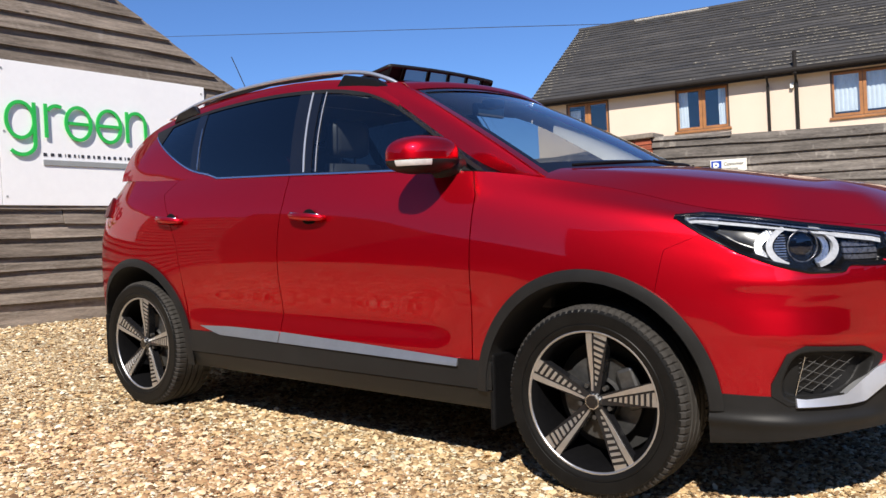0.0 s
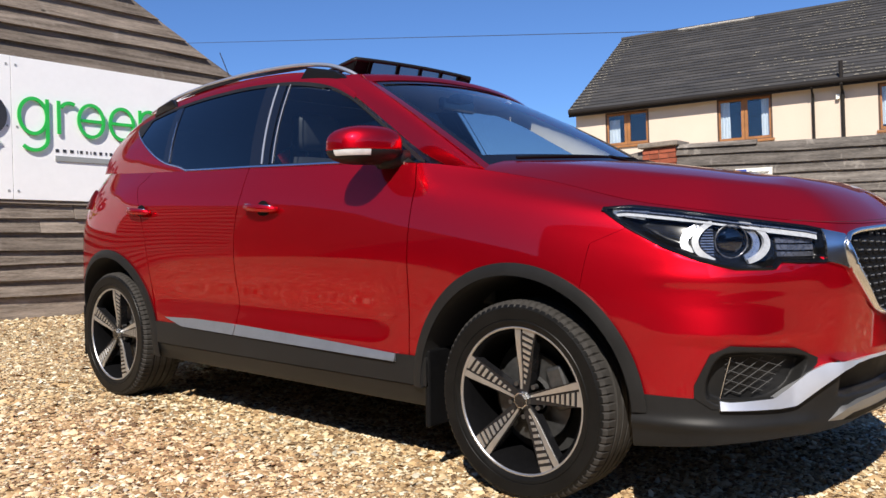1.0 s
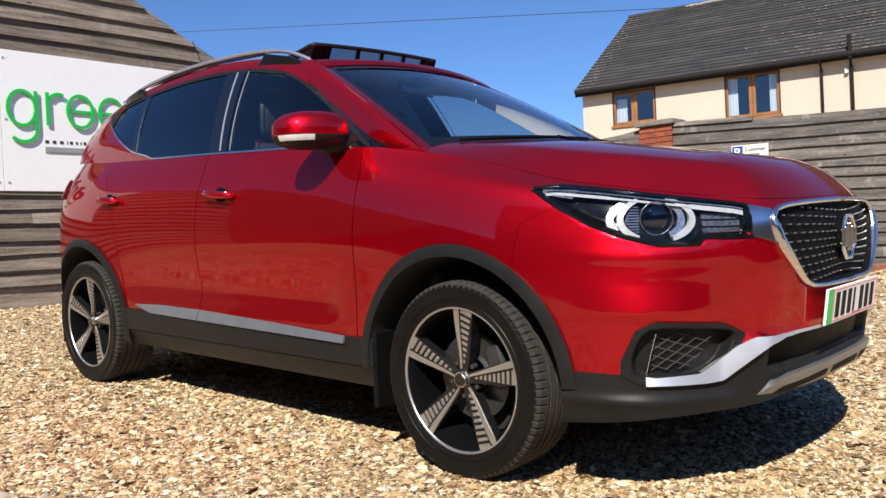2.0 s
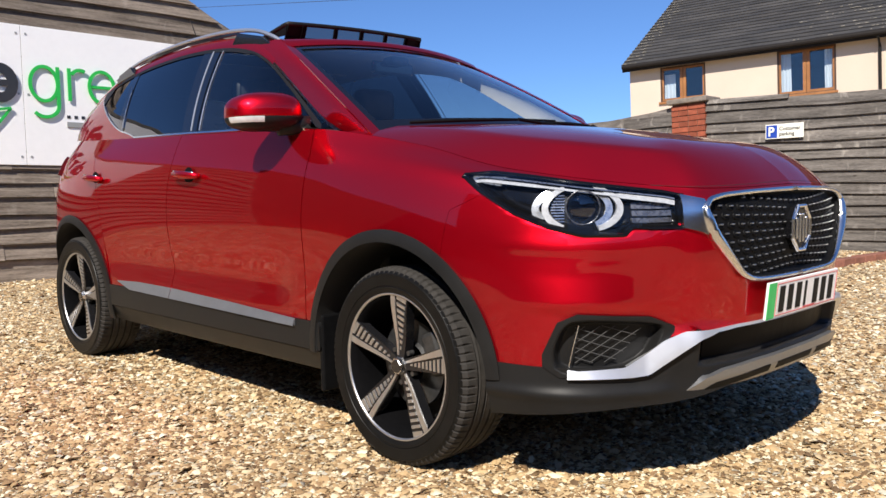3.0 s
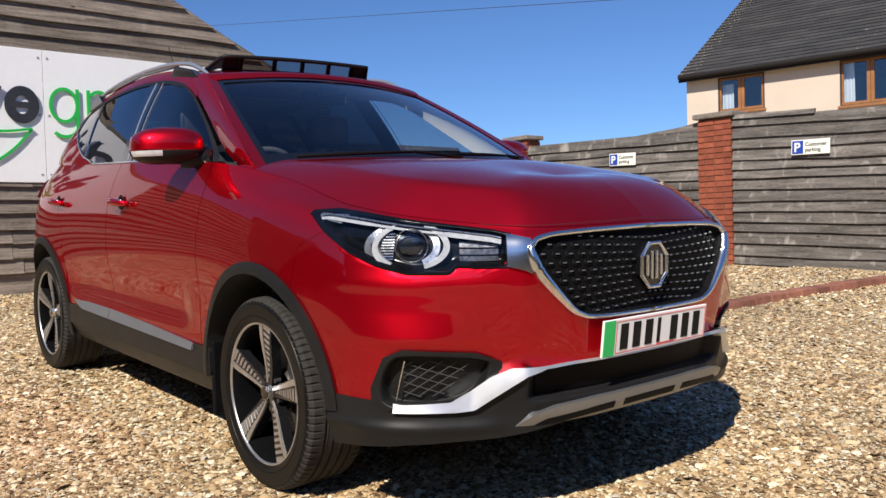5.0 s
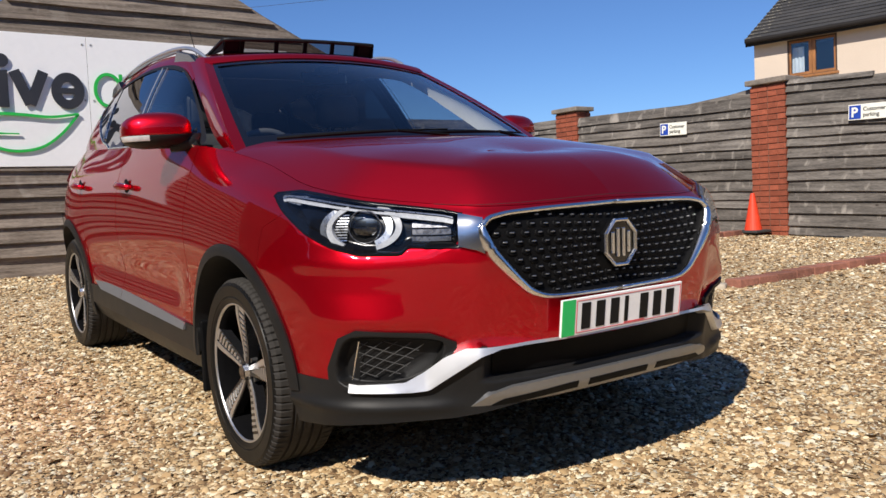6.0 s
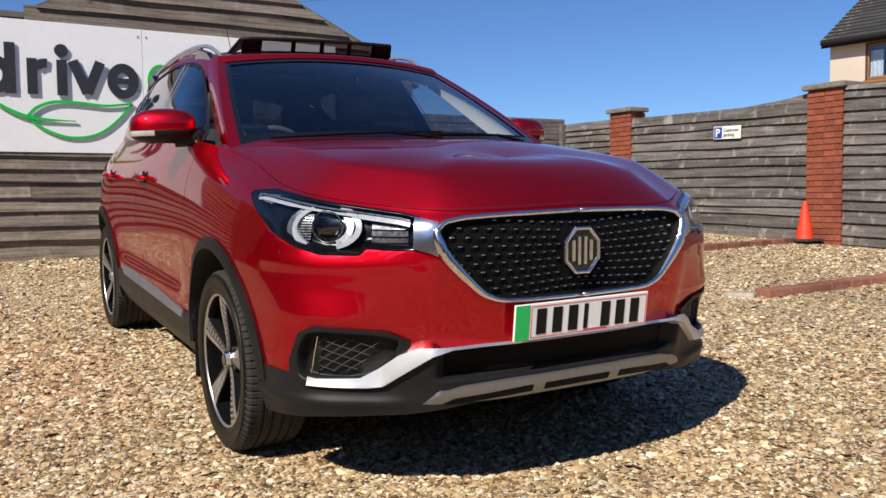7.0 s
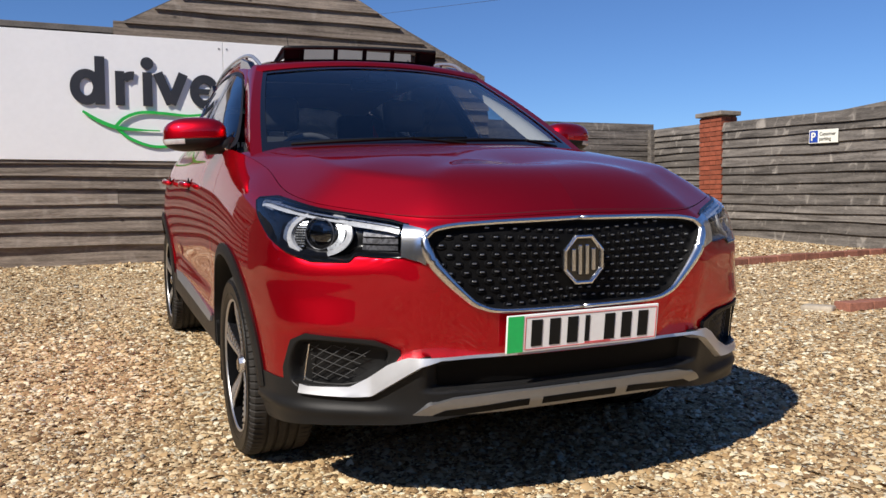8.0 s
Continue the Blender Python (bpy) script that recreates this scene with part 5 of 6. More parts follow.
        part("rail_foot", prism([(-2.66, 1.48), (-2.62, 1.528), (-2.48, 1.56), (-2.42, 1.515)], 0.03 * side, "y", side * 0.545, 0.004), M_GLOSS, rr)
        # black strip fills in the shade of the open gap below the rail
        part("rail_web", prism([(-2.44, 1.56), (-2.2, 1.598), (-1.7, 1.618), (-1.40, 1.606), (-1.40, 1.59), (-1.9, 1.60)], 0.012 * side, "y", side * 0.538, 0.003), M_GLOSS, rr, "dark strip standing for the shaded gap under the rail")
        # tail lamp
        shell_part("tail_lamp", car, M_TAIL, s_of_x(-2.96), s_of_x(-3.33), const(0.985), keyed([(s_of_x(-2.96), 1.02), (s_of_x(-3.04), 1.09), (s_of_x(-3.33), 1.10)]), 16, 8, side, 0.016, 0.02, "dark red tail lamp")


build_trim()


# ---- headlamps ----
M_FIN = mat("ribbed_reflector", (0.4284, 0.441, 0.4662), 0.22, metal=0.85, vary=0.3, scale=90, rough_vary=0.1)


def build_lamp(side):
    lo, hi = keyed(LAMP_LO), keyed(LAMP_HI)
    wide = lambda s: hi(min(s, 1.231)) + 0.005
    lamp = shell_part("headlamp", car, M_HOUSING, 0.538, 1.234, lambda s: lo(s) - 0.004, wide, 84, 26, side, lambda s, z: pocket(s, z) * 0.78 + 0.005, 0.01, "clear headlamp with a white light ring in a black housing")
    at = lambda s, z, out: (lambda p: Vector((p.x, p.y * side, p.z)))(shell_z(s, z, out))

    def ribbon(name, pts, width, thick, material, label=""):
        """A bar of light guide along points (arc, height, depth)."""
        bm = bmesh.new()
        rows = []
        n = len(pts)
        for i, (s, z, o) in enumerate(pts):
            a, b = pts[max(0, i - 1)], pts[min(n - 1, i + 1)]
            d = Vector((b[0] - a[0], b[1] - a[1])).normalized()
            w = (width(i / (n - 1)) if callable(width) else width) / 2
            q = [(s - d.y * w * k, z + d.x * w * k) for k in (-1, 1)]
            rows.append([bm.verts.new(at(*q[0], o - thick)), bm.verts.new(at(*q[1], o - thick)), bm.verts.new(at(*q[1], o)), bm.verts.new(at(*q[0], o))])
        for A, B in zip(rows, rows[1:]):
            for k in range(4):
                bm.faces.new((A[k], A[(k + 1) % 4], B[(k + 1) % 4], B[k]))
        bm.faces.new(rows[0])
        bm.faces.new(rows[-1][::-1])
        part(name, bm, material, lamp, label)
    cs, cz = 0.830, 0.833
    # two thick light guides like brackets round the projector, joined by a bar under the brow
    bow = lambda r, h, o, a0, a1, step: [(cs + r * math.cos(radians(a)), cz + h * math.sin(radians(a)), o) for a in range(a0, a1, step)]
    ribbon("light_guide", bow(0.116, 0.062, -0.012, -60, 66, 6), lambda t: 0.009 + 0.011 * math.sin(math.pi * min(1, 0.15 + 0.75 * t)), 0.012, M_DRL, "white light guide")
    ribbon("light_guide", bow(0.112, 0.062, -0.012, 246, 112, -6), lambda t: 0.008 + 0.010 * math.sin(math.pi * min(1, 0.15 + 0.75 * t)), 0.012, M_DRL, "white light guide")
    ribbon("reflector_band", bow(0.150, 0.058, -0.022, -50, 56, 6), 0.024, 0.006, M_REFLECT, "bright reflector band")
    ribbon("reflector_band", bow(0.084, 0.056, -0.022, 240, 120, -6), 0.020, 0.006, M_REFLECT, "bright reflector band")
    top = keyed(LAMP_HI)
    bar = [0.565 + (1.19 - 0.565) * k / 22 for k in range(23)]
    ribbon("light_bar", [(q, top(q) - 0.024, -0.010) for q in bar], lambda t: 0.014 if t < 0.25 else (0.006 if t < 0.66 else 0.008), 0.010, M_DRL, "white light bar")
    ribbon("bright_bar", [(q, top(q) - 0.013, -0.004) for q in bar], 0.0035, 0.006, M_REFLECT)
    ribbon("bright_tip", [(1.10, 0.908, -0.014), (1.16, 0.914, -0.012), (1.205, 0.921, -0.010)], lambda t: 0.026 - 0.014 * t, 0.006, M_REFLECT)
    # projector with its ring and finned reflector
    c = at(0.826, 0.833, -0.030)
    e1 = (at(0.816, 0.833, -0.03) - at(0.836, 0.833, -0.03)).normalized()
    up = Vector((0, 0, 1))
    nrm = e1.cross(up)
    if nrm.x < 0:
        nrm = -nrm
    turn = nrm.to_track_quat("Z", "Y").to_matrix().to_4x4()
    bm = bmesh.new()
    bmesh.ops.create_uvsphere(bm, u_segments=24, v_segments=12, radius=0.044, matrix=Matrix.Translation(c - nrm * 0.012) @ turn @ Matrix.Diagonal((1, 1, 0.55, 1)))
    part("projector", bm, M_PROJ, lamp, "dark glass projector", smooth=True)
    bm = bmesh.new()
    bmesh.ops.create_cone(bm, segments=24, radius1=0.034, radius2=0.034, depth=0.004, cap_ends=True, matrix=Matrix.Translation(c - nrm * 0.028) @ turn)
    part("projector_back", bm, M_GLOSS, lamp)
    ring = [c + (turn @ Vector((0.047 * math.cos(a), 0.047 * math.sin(a), 0.004))) for a in [2 * math.pi * k / 36 for k in range(36)]]
    part("projector_ring", tube(ring, 0.002, 8, True), M_SMOKE, lamp, smooth=True)
    for k in range(10):
        z = 0.796 + 0.0078 * k
        ribbon("fin", [(0.886, z, -0.028), (0.930 - 0.0011 * (k - 4.5) ** 2, z, -0.020)], 0.0034, 0.006, M_FIN)
    for z0, z1 in ((0.789, 0.802), (0.807, 0.822), (0.827, 0.843)):
        ribbon("reflector", [(0.572, (z0 + z1) / 2, -0.026), (0.63, (z0 + z1) / 2 - 0.001, -0.028), (0.682, (z0 + z1) / 2, -0.03)], z1 - z0, 0.006, M_SMOKE, "smoky reflector step")
    shell_part("lens", lamp, M_LENS, 0.540, 1.232, lo, lambda s: hi(min(s, 1.231)), 60, 14, side, 0.004, 0.0, "clear lens")


build_lamp(RIGHT)
build_lamp(LEFT)


# ---- grille, emblem, plate ----
def build_grille():
    g = None
    for side in (RIGHT, LEFT):
        back = shell_part("grille", car, M_GRILLE, 0.0, 0.486, keyed(GRILLE_LO), keyed(GRILLE_HI), 44, 26, side, lambda s, z: pocket(s, z) * 0.78 + 0.003, 0.004, "black studded grille in a bright frame")
        g = g or back
        out = [(s, z) for s, z in GRILLE_LO] + [(s, z) for s, z in GRILLE_HI[::-1][1:]]
        dense = []
        for a, b in zip(out, out[1:]):
            for k in range(6):
                dense.append((a[0] + (b[0] - a[0]) * k / 6, a[1] + (b[1] - a[1]) * k / 6))
        dense.append(out[-1])
        for _ in range(3):
            dense = [dense[0]] + [((a[0] + 2 * b[0] + c[0]) / 4, (a[1] + 2 * b[1] + c[1]) / 4) for a, b, c in zip(dense, dense[1:], dense[2:])] + [dense[-1]]
        pts = []
        for s, z in dense:
            p = shell_z(max(0.0, s), z, 0.006)
            pts.append((p.x, p.y * side, p.z))
        n = len(pts)
        part("grille_frame", tube(pts, 0.0105, 10, taper=lambda t: 0.72 + 0.95 * math.exp(-((t - 0.46) / 0.17) ** 2)), M_CHROME, back, "bright frame", smooth=True)
        shell_part("bright_wing", back, M_CHROME, 0.480, 0.552, keyed([(0.480, 0.752), (0.500, 0.762), (0.552, 0.775)]), keyed([(0.480, 0.852), (0.552, 0.866)]), 10, 8, side, 0.009, 0.012, "bright wing beside the lamp")
        # studs in offset rows that open out from the badge, small near it and larger towards the frame
        stud = to_mesh("stud", boxed(-0.004, 0.006, -0.0054, 0.0054, -0.0018, 0.0018, 0.0012), M_STUD)
        cellm = to_mesh("cell", prism(rounded([(-0.014, -0.008), (0.0, -0.0115), (0.014, -0.008), (0.014, 0.008), (0.0, 0.0115), (-0.014, 0.008)], 1), 0.012, "x", -0.012, 0.003), M_CELL)
        for row in range(-8, 9):
            for col in range(0, 16):
                a, b = 0.029 * (col + (0.5 if row % 2 else 0.0)), 0.0195 * row
                if a < 0.001 and side == LEFT:
                    continue
                r = math.hypot(a, b)
                open_out = 1 + 1.15 * r
                st, zz = a * open_out, 0.750 + b * open_out
                if not inside(GRILLE_POLY, st, zz) or edge_gap(GRILLE_POLY, st, zz) < 0.014 or math.hypot(st / 0.078, (zz - 0.750) / 0.083) < 1:
                    continue
                p = shell_z(st, zz, -GRILLE_DEEP * 0.78 + 0.006)
                x, y, nx, ny = plan_at(st)
                m = pose(p.x, p.y * side, p.z, 0, -14, math.degrees(math.atan2(ny * side, nx))) @ Matrix.Scale(0.80 + 1.25 * r, 4)
                part("stud", stud, M_STUD, back, m=m)
                part("cell", cellm, M_CELL, back, m=m)
    # emblem as a plain eight-sided badge
    ex, ez = 0.925, 0.750
    oct_pts = lambda ry, rz, x: [(x, ry * math.cos(radians(22.5 + 45 * k)), ez + rz * math.sin(radians(22.5 + 45 * k))) for k in range(8)]
    part("emblem", prism([(p[1], p[2]) for p in oct_pts(0.068, 0.073, 0)], 0.02, "x", ex - 0.025), M_GLOSS, g, "plain eight-sided bright badge")
    part("emblem_rim", tube(oct_pts(0.068, 0.073, ex - 0.003), 0.0066, 8, True), M_CHROME, g, "bright rim of the badge")
    for y, h, w in ((-0.034, 0.066, 0.013), (-0.012, 0.088, 0.012), (0.012, 0.088, 0.012), (0.034, 0.066, 0.013)):
        part("emblem_bar", boxed(ex - 0.006, ex + 0.001, y - w / 2, y + w / 2, ez - h / 2, ez + h / 2, 0.003), M_CHROME, g, "plain bright bar")
    plate = part("number_plate", boxed(-0.004, 0.004, -0.26, 0.26, -0.0555, 0.0555, 0.002), M_PLATEW, car, "white number plate with a green band and plain dark bars", m=pose(0.931, 0, 0.548, 0, 6, 0))
    part("green_band", boxed(0.0042, 0.0055, -0.258, -0.208, -0.0535, 0.0535), M_PLATEG, plate, "green band")
    for y0, y1, z0, z1 in ((-0.200, 0.252, 0.0465, 0.0485), (-0.200, 0.252, -0.0485, -0.0465), (-0.202, -0.200, -0.0485, 0.0485), (0.252, 0.254, -0.0485, 0.0485)):
        part("border", boxed(0.0042, 0.0052, y0, y1, z0, z1), M_PLATER, plate)
    y = -0.182
    for w in (0.036, 0.036, 0.036, 0.016, None, 0.036, 0.036, 0.036):
        if w is None:
            y += 0.028
            continue
        part("bar", boxed(0.0042, 0.0062, y, y + w, -0.0395, 0.0395, 0.001), M_INK, plate, "plain dark bar")
        y += w + 0.024
    part("small_bar", boxed(0.0042, 0.0052, 0.0, 0.09, -0.0455, -0.0415), M_PLATER, plate)


build_grille()


# ---- wheels ----
def lathe(profile, seg, mod=None):
    bm = bmesh.new()
    rings = []
    for k in range(seg):
        a = 2 * math.pi * k / seg
        rings.append([bm.verts.new(((r - (mod(k, i) if mod else 0)) * math.cos(a), y, (r - (mod(k, i) if mod else 0)) * math.sin(a))) for i, (r, y) in enumerate(profile)])
    for k in range(seg):
        A, B = rings[k], rings[(k + 1) % seg]
        for i in range(len(profile) - 1):
            bm.faces.new((A[i], A[i + 1], B[i + 1], B[i]))
    return bm


def tyre_profile():
    p = [(0.215, 0.085), (0.226, 0.102), (0.25, 0.112), (0.288, 0.115), (0.309, 0.108), (0.319, 0.096)]
    ys = [0.088]
    for c in (0.052, 0.018, -0.018, -0.052):
        p += [(0.3205, c + 0.030 if c == 0.052 else c + 0.012), (0.322, c + 0.006), (0.314, c + 0.004), (0.314, c - 0.004), (0.322, c - 0.006)]
    p += [(0.3205, -0.082), (0.319, -0.096), (0.309, -0.109), (0.300, -0.1125), (0.298, -0.1155), (0.285, -0.115), (0.262, -0.1135), (0.2605, -0.1115), (0.258, -0.1135), (0.25, -0.112), (0.236, -0.106), (0.228, -0.098)]
    return p


M_TREAD = mat("dusty_tread", (0.0378, 0.03528, 0.03276), 0.85, vary=0.3, scale=20, spec=0.15)


def build_wheels():
    prof = tyre_profile()
    shoulder = [i for i, (r, y) in enumerate(prof) if r > 0.300 and abs(y) > 0.060]
    sipes = lambda k, i: 0.006 if i in shoulder and k % 5 == 0 else 0.0
    tyre = to_mesh("tyre", lathe(prof, 400, sipes), M_TYRE)
    tyre.materials.append(M_TREAD)
    span = len(prof) - 1
    tread = [i for i in range(span) if min(prof[i][0], prof[i + 1][0]) > 0.3085]
    for poly in tyre.polygons:
        if poly.index % span in tread:
            poly.material_index = 1
    barrel = to_mesh("wheel", lathe([(0.230, -0.101), (0.222, -0.098), (0.212, -0.080), (0.204, -0.04), (0.200, 0.06), (0.214, 0.098)], 64), M_BARREL, True)
    lip = to_mesh("rim_edge", lathe([(0.230, -0.100), (0.2315, -0.106), (0.2375, -0.107), (0.240, -0.104)], 96), M_ALLOY, True)
    disc = to_mesh("brake_disc", lathe([(0.05, -0.02), (0.065, -0.034), (0.072, -0.020), (0.142, -0.020), (0.142, 0.002), (0.07, 0.002)], 48), M_DISC)
    back = to_mesh("backing", lathe([(0.0, 0.02), (0.19, 0.03), (0.2, 0.05)], 40), M_DARK)
    face = lambda r: -0.080 - 0.018 * smooth01((r - 0.05) / 0.17)

    def arm(r0, r1, a0, b0, a1, b1, lift, thick, n=8):
        """A spoke slice between two radii; its edges lie at the given tangential offsets at both ends."""
        bm = bmesh.new()
        rows = []
        for i in range(n + 1):
            t = i / n
            r = r0 + (r1 - r0) * t
            e0, e1 = a0 + (a1 - a0) * t, b0 + (b1 - b0) * t
            y = face(r) - lift
            rows.append([bm.verts.new((e, yy, r)) for e, yy in ((e0, y), (e1, y), (e1, y + thick), (e0, y + thick))])
        for A, B in zip(rows, rows[1:]):
            for k in range(4):
                bm.faces.new((A[k], A[(k + 1) % 4], B[(k + 1) % 4], B[k]))
        bm.faces.new(rows[0])
        bm.faces.new(rows[-1][::-1])
        return bm
    spoke = to_mesh("spoke", arm(0.025, 0.229, -0.016, 0.018, -0.030, 0.052, 0.0, 0.035), M_RIMBLACK)
    blade = to_mesh("blade", arm(0.034, 0.230, -0.010, -0.003, -0.028, -0.006, 0.003, 0.006), M_ALLOY)
    rungs = []
    for k in range(9):
        r0 = 0.052 + 0.0195 * k
        r1 = r0 + 0.0100 + (0.012 if k == 8 else 0)
        e = lambda r: 0.006 + (r - 0.05) * 0.245
        sl = 0.012 * (r0 / 0.2)
        bm = bmesh.new()
        a = [(0.002, r0 + sl), (e(r0), r0), (e(r1), r1), (0.002, min(0.231, r1 + sl))]
        lo = [bm.verts.new((x, face(r) - 0.003, r)) for x, r in a]
        up = [bm.verts.new((x, face(r) + 0.003, r)) for x, r in a]
        bm.faces.new(lo)
        bm.faces.new(up[::-1])
        for i in range(4):
            bm.faces.new((lo[i], lo[(i + 1) % 4], up[(i + 1) % 4], up[i]))
        rungs.append(to_mesh("rung", bm, M_ALLOY))
    bm = bmesh.new()
    bmesh.ops.create_cone(bm, segments=8, radius1=0.032, radius2=0.026, depth=0.02, cap_ends=True, matrix=pose(0, -0.086, 0, 90, 22.5, 0))
    cap = to_mesh("hub_cap", bm, M_CHROME)
    bm = bmesh.new()
    bmesh.ops.create_cone(bm, segments=8, radius1=0.022, radius2=0.022, depth=0.004, cap_ends=True, matrix=pose(0, -0.097, 0, 90, 22.5, 0))
    badge = to_mesh("cap_badge", bm, M_GLOSS)
    bm = bmesh.new()
    bmesh.ops.create_cone(bm, segments=10, radius1=0.009, radius2=0.008, depth=0.02, cap_ends=True, matrix=pose(0, -0.066, 0, 90, 0, 0))
    nut = to_mesh("wheel_nut", bm, M_DISC)
    cal = to_mesh("brake_caliper", boxed(0.085, 0.155, -0.045, 0.03, -0.07, 0.07, 0.012), M_DISC)
    rear_turn = {0.0: 3.0, REAR_X: 5.0}
    for hx in (0.0, REAR_X):
        for side in (RIGHT, LEFT):
            base = pose(hx - 0.008, side * 0.763, HUB_Z + 0.005, 0, 0, 0 if side == RIGHT else 180)
            w = part("wheel", barrel, M_BARREL, car, "black and machined five-spoke alloy wheel", m=base @ pose(0, 0, 0, 0, rear_turn[hx], 0))
            part("tyre", tyre, M_TYRE, w, "black road tyre")
            part("rim_edge", lip, M_ALLOY, w)
            part("brake_disc", disc, M_DISC, w)
            part("backing", back, M_DARK, w)
            part("brake_caliper", cal, M_DISC, w, m=pose(0, 0, 0, 0, -25, 0))
            part("hub_cap", cap, M_CHROME, w)
            part("cap_badge", badge, M_GLOSS, w)
            for k in range(5):
                m = pose(0, 0, 0, 0, 72 * k, 0)
                part("spoke", spoke, M_RIMBLACK, w, m=m)
                part("blade", blade, M_ALLOY, w, m=m)
                for r in rungs:
                    part("rung", r, M_ALLOY, w, m=m)
                part("wheel_nut", nut, M_DISC, w, m=pose(0.056 * math.sin(radians(72 * k + 36)), 0, 0.056 * math.cos(radians(72 * k + 36))))


build_wheels()


# ---- roof fittings, wipers, cabin ----
def build_fittings():
    DY = 0.034
    lean = lambda y: 0.016 * y
    low = lambda y: Vector((-1.29 + 0.03 * (1 - (y / 0.4) ** 2), y + DY, 1.585 + lean(y) - 0.008 * (y / 0.4) ** 2))
    high = lambda y: Vector((-1.243 - 0.012 * (y / 0.4) ** 2, y + DY, 1.652 + lean(y) - 0.006 * (y / 0.4) ** 2))
    rim = [high(0.408 * k / 10) for k in range(-10, 11)]
    back = lambda y: [Vector((-1.50, y + DY, 1.590)), Vector((-1.36, y + DY, 1.625 + lean(y))), Vector((-1.275, y + DY, 1.642 + lean(y)))]
    line = back(-0.415) + rim + back(0.415)[::-1]
    d = part("wind_deflector", tube(line, 0.010, 8), M_CLAD, car, "raised black sunroof wind deflector with mesh panels", smooth=True)
    edges = [-0.412, -0.325, -0.150, 0.005, 0.160, 0.305, 0.412]
    for i, (a, b) in enumerate(zip(edges, edges[1:])):
        P = lambda u, v: low(a + (b - a) * u).lerp(high(a + (b - a) * u), v)
        solid = i in (0, 5)
        part("end_panel" if solid else "mesh_panel", grid_mesh("panel", P, 4, 2, M_GRILLE if solid else M_MESHG, 1, 0.010 if solid else 0.0), M_GRILLE, d)
    for y in edges[1:-1]:
        P = lambda u, v: low(y + 0.022 * (u - 0.5)).lerp(high(y + 0.022 * (u - 0.5)), v) + Vector((0.004, 0, 0))
        part("rib", grid_mesh("rib", P, 1, 2, M_GRILLE, 1, 0.008), M_GRILLE, d)
    for y in (-0.412, 0.412):
        e = high(y)
        part("side_panel", prism([(-1.49, 1.588), (-1.27, 1.590), (e.x, e.z)], 0.01, "y", y + DY - 0.005), M_GRILLE, d)
    P = lambda u, v: low(-0.41 + 0.82 * u) + Vector((0.005, 0, 0.014 * v - 0.004))
    part("foot_strip", grid_mesh("foot_strip", P, 16, 1, M_GRILLE, 1, 0.008), M_GRILLE, d)
    def sunroof(u, v):
        x = -1.36 - 0.95 * u
        y = -0.42 + 0.84 * v
        ye = rail(x).y
        ze, zc = rail(x).z, spline_keys(ROOF_C, -x)[0]
        return Vector((x, y, ze + (zc - ze) * (1 - (abs(y) / ye) ** ROOF_P) + 0.004))
    part("sunroof", grid_mesh("sunroof", sunroof, 12, 12, M_GLOSS, 1, 0.004), M_GLOSS, car, "dark glass sunroof")
    a = part("aerial", tube([(-2.64, 0, 1.565), (-2.87, 0, 1.945)], 0.0028, 6), M_CLAD, car, "thin black roof aerial")
    part("aerial_base", boxed(-2.69, -2.58, -0.025, 0.025, 1.555, 1.585, 0.01), M_CLAD, a)
    def glass_at(y, v, lift):
        p = windscreen_point(abs(y) / w_edge(v).y, v)
        return (p.x + 0.5 * lift, y, p.z + 0.9 * lift)
    for y0, y1, v0, v1 in ((-0.60, 0.10, -0.012, 0.016), (0.0, 0.58, -0.012, 0.016)):
        pts = [glass_at(y0 + (y1 - y0) * k / 8, v0 + (v1 - v0) * k / 8, 0.022) for k in range(9)]
        w = part("wiper", tube(pts, 0.008, 6, taper=lambda t: 0.5 + 0.5 * math.sin(math.pi * min(1, t + 0.2))), M_GRILLE, car, "black wiper at rest")
        arm = [glass_at(y1 - 0.02, -0.03, 0.02), glass_at((y0 + y1) / 2 + 0.1, (v0 + v1) / 2 - 0.01, 0.03)]
        part("wiper_arm", tube(arm, 0.007, 6), M_GRILLE, w)
    part("floor_pan", boxed(-3.05, 0.35, -0.62, 0.62, 0.24, 0.34, 0.02), M_DARK, car)
    for side in (RIGHT, LEFT):
        part("inner_sill", boxed(-2.13, -0.45, side * 0.60, side * 0.835, 0.27, 0.40, 0.01), M_DARK, car)
    part("front_bulkhead", boxed(0.10, 0.60, -0.50, 0.50, 0.26, 0.86, 0.02), M_DARK, car)
    # dashboard with its hood and screen
    prof = [(-0.22, 1.045), (-0.45, 1.06), (-0.70, 1.075), (-0.80, 1.04), (-0.82, 0.95), (-0.74, 0.85), (-0.72, 0.62), (-0.25, 0.60)]
    dash = part("dashboard", prism(prof, 1.36, "y", -0.68, 0.01), M_DASH, car, "dark soft-touch dashboard")
    part("instrument_hood", prism([(-0.62, 1.06), (-0.82, 1.115), (-0.86, 1.08), (-0.82, 1.0)], 0.34, "y", -0.53, 0.01), M_DASH, dash)
    ring = [(-0.93 + 0.055 * math.sin(a), -0.36 + 0.185 * math.cos(a), 1.005 + 0.175 * math.sin(a)) for a in [2 * math.pi * k / 40 for k in range(40)]]
    sw = part("steering_wheel", tube(ring, 0.016, 10, True), M_LEATHER, car, "leather steering wheel", smooth=True)
    part("wheel_boss", boxed(-0.935, -0.89, -0.43, -0.29, 0.94, 1.05, 0.02), M_DASH, sw)
    part("wheel_arm", boxed(-0.925, -0.905, -0.53, -0.19, 0.985, 1.02, 0.006), M_DASH, sw)
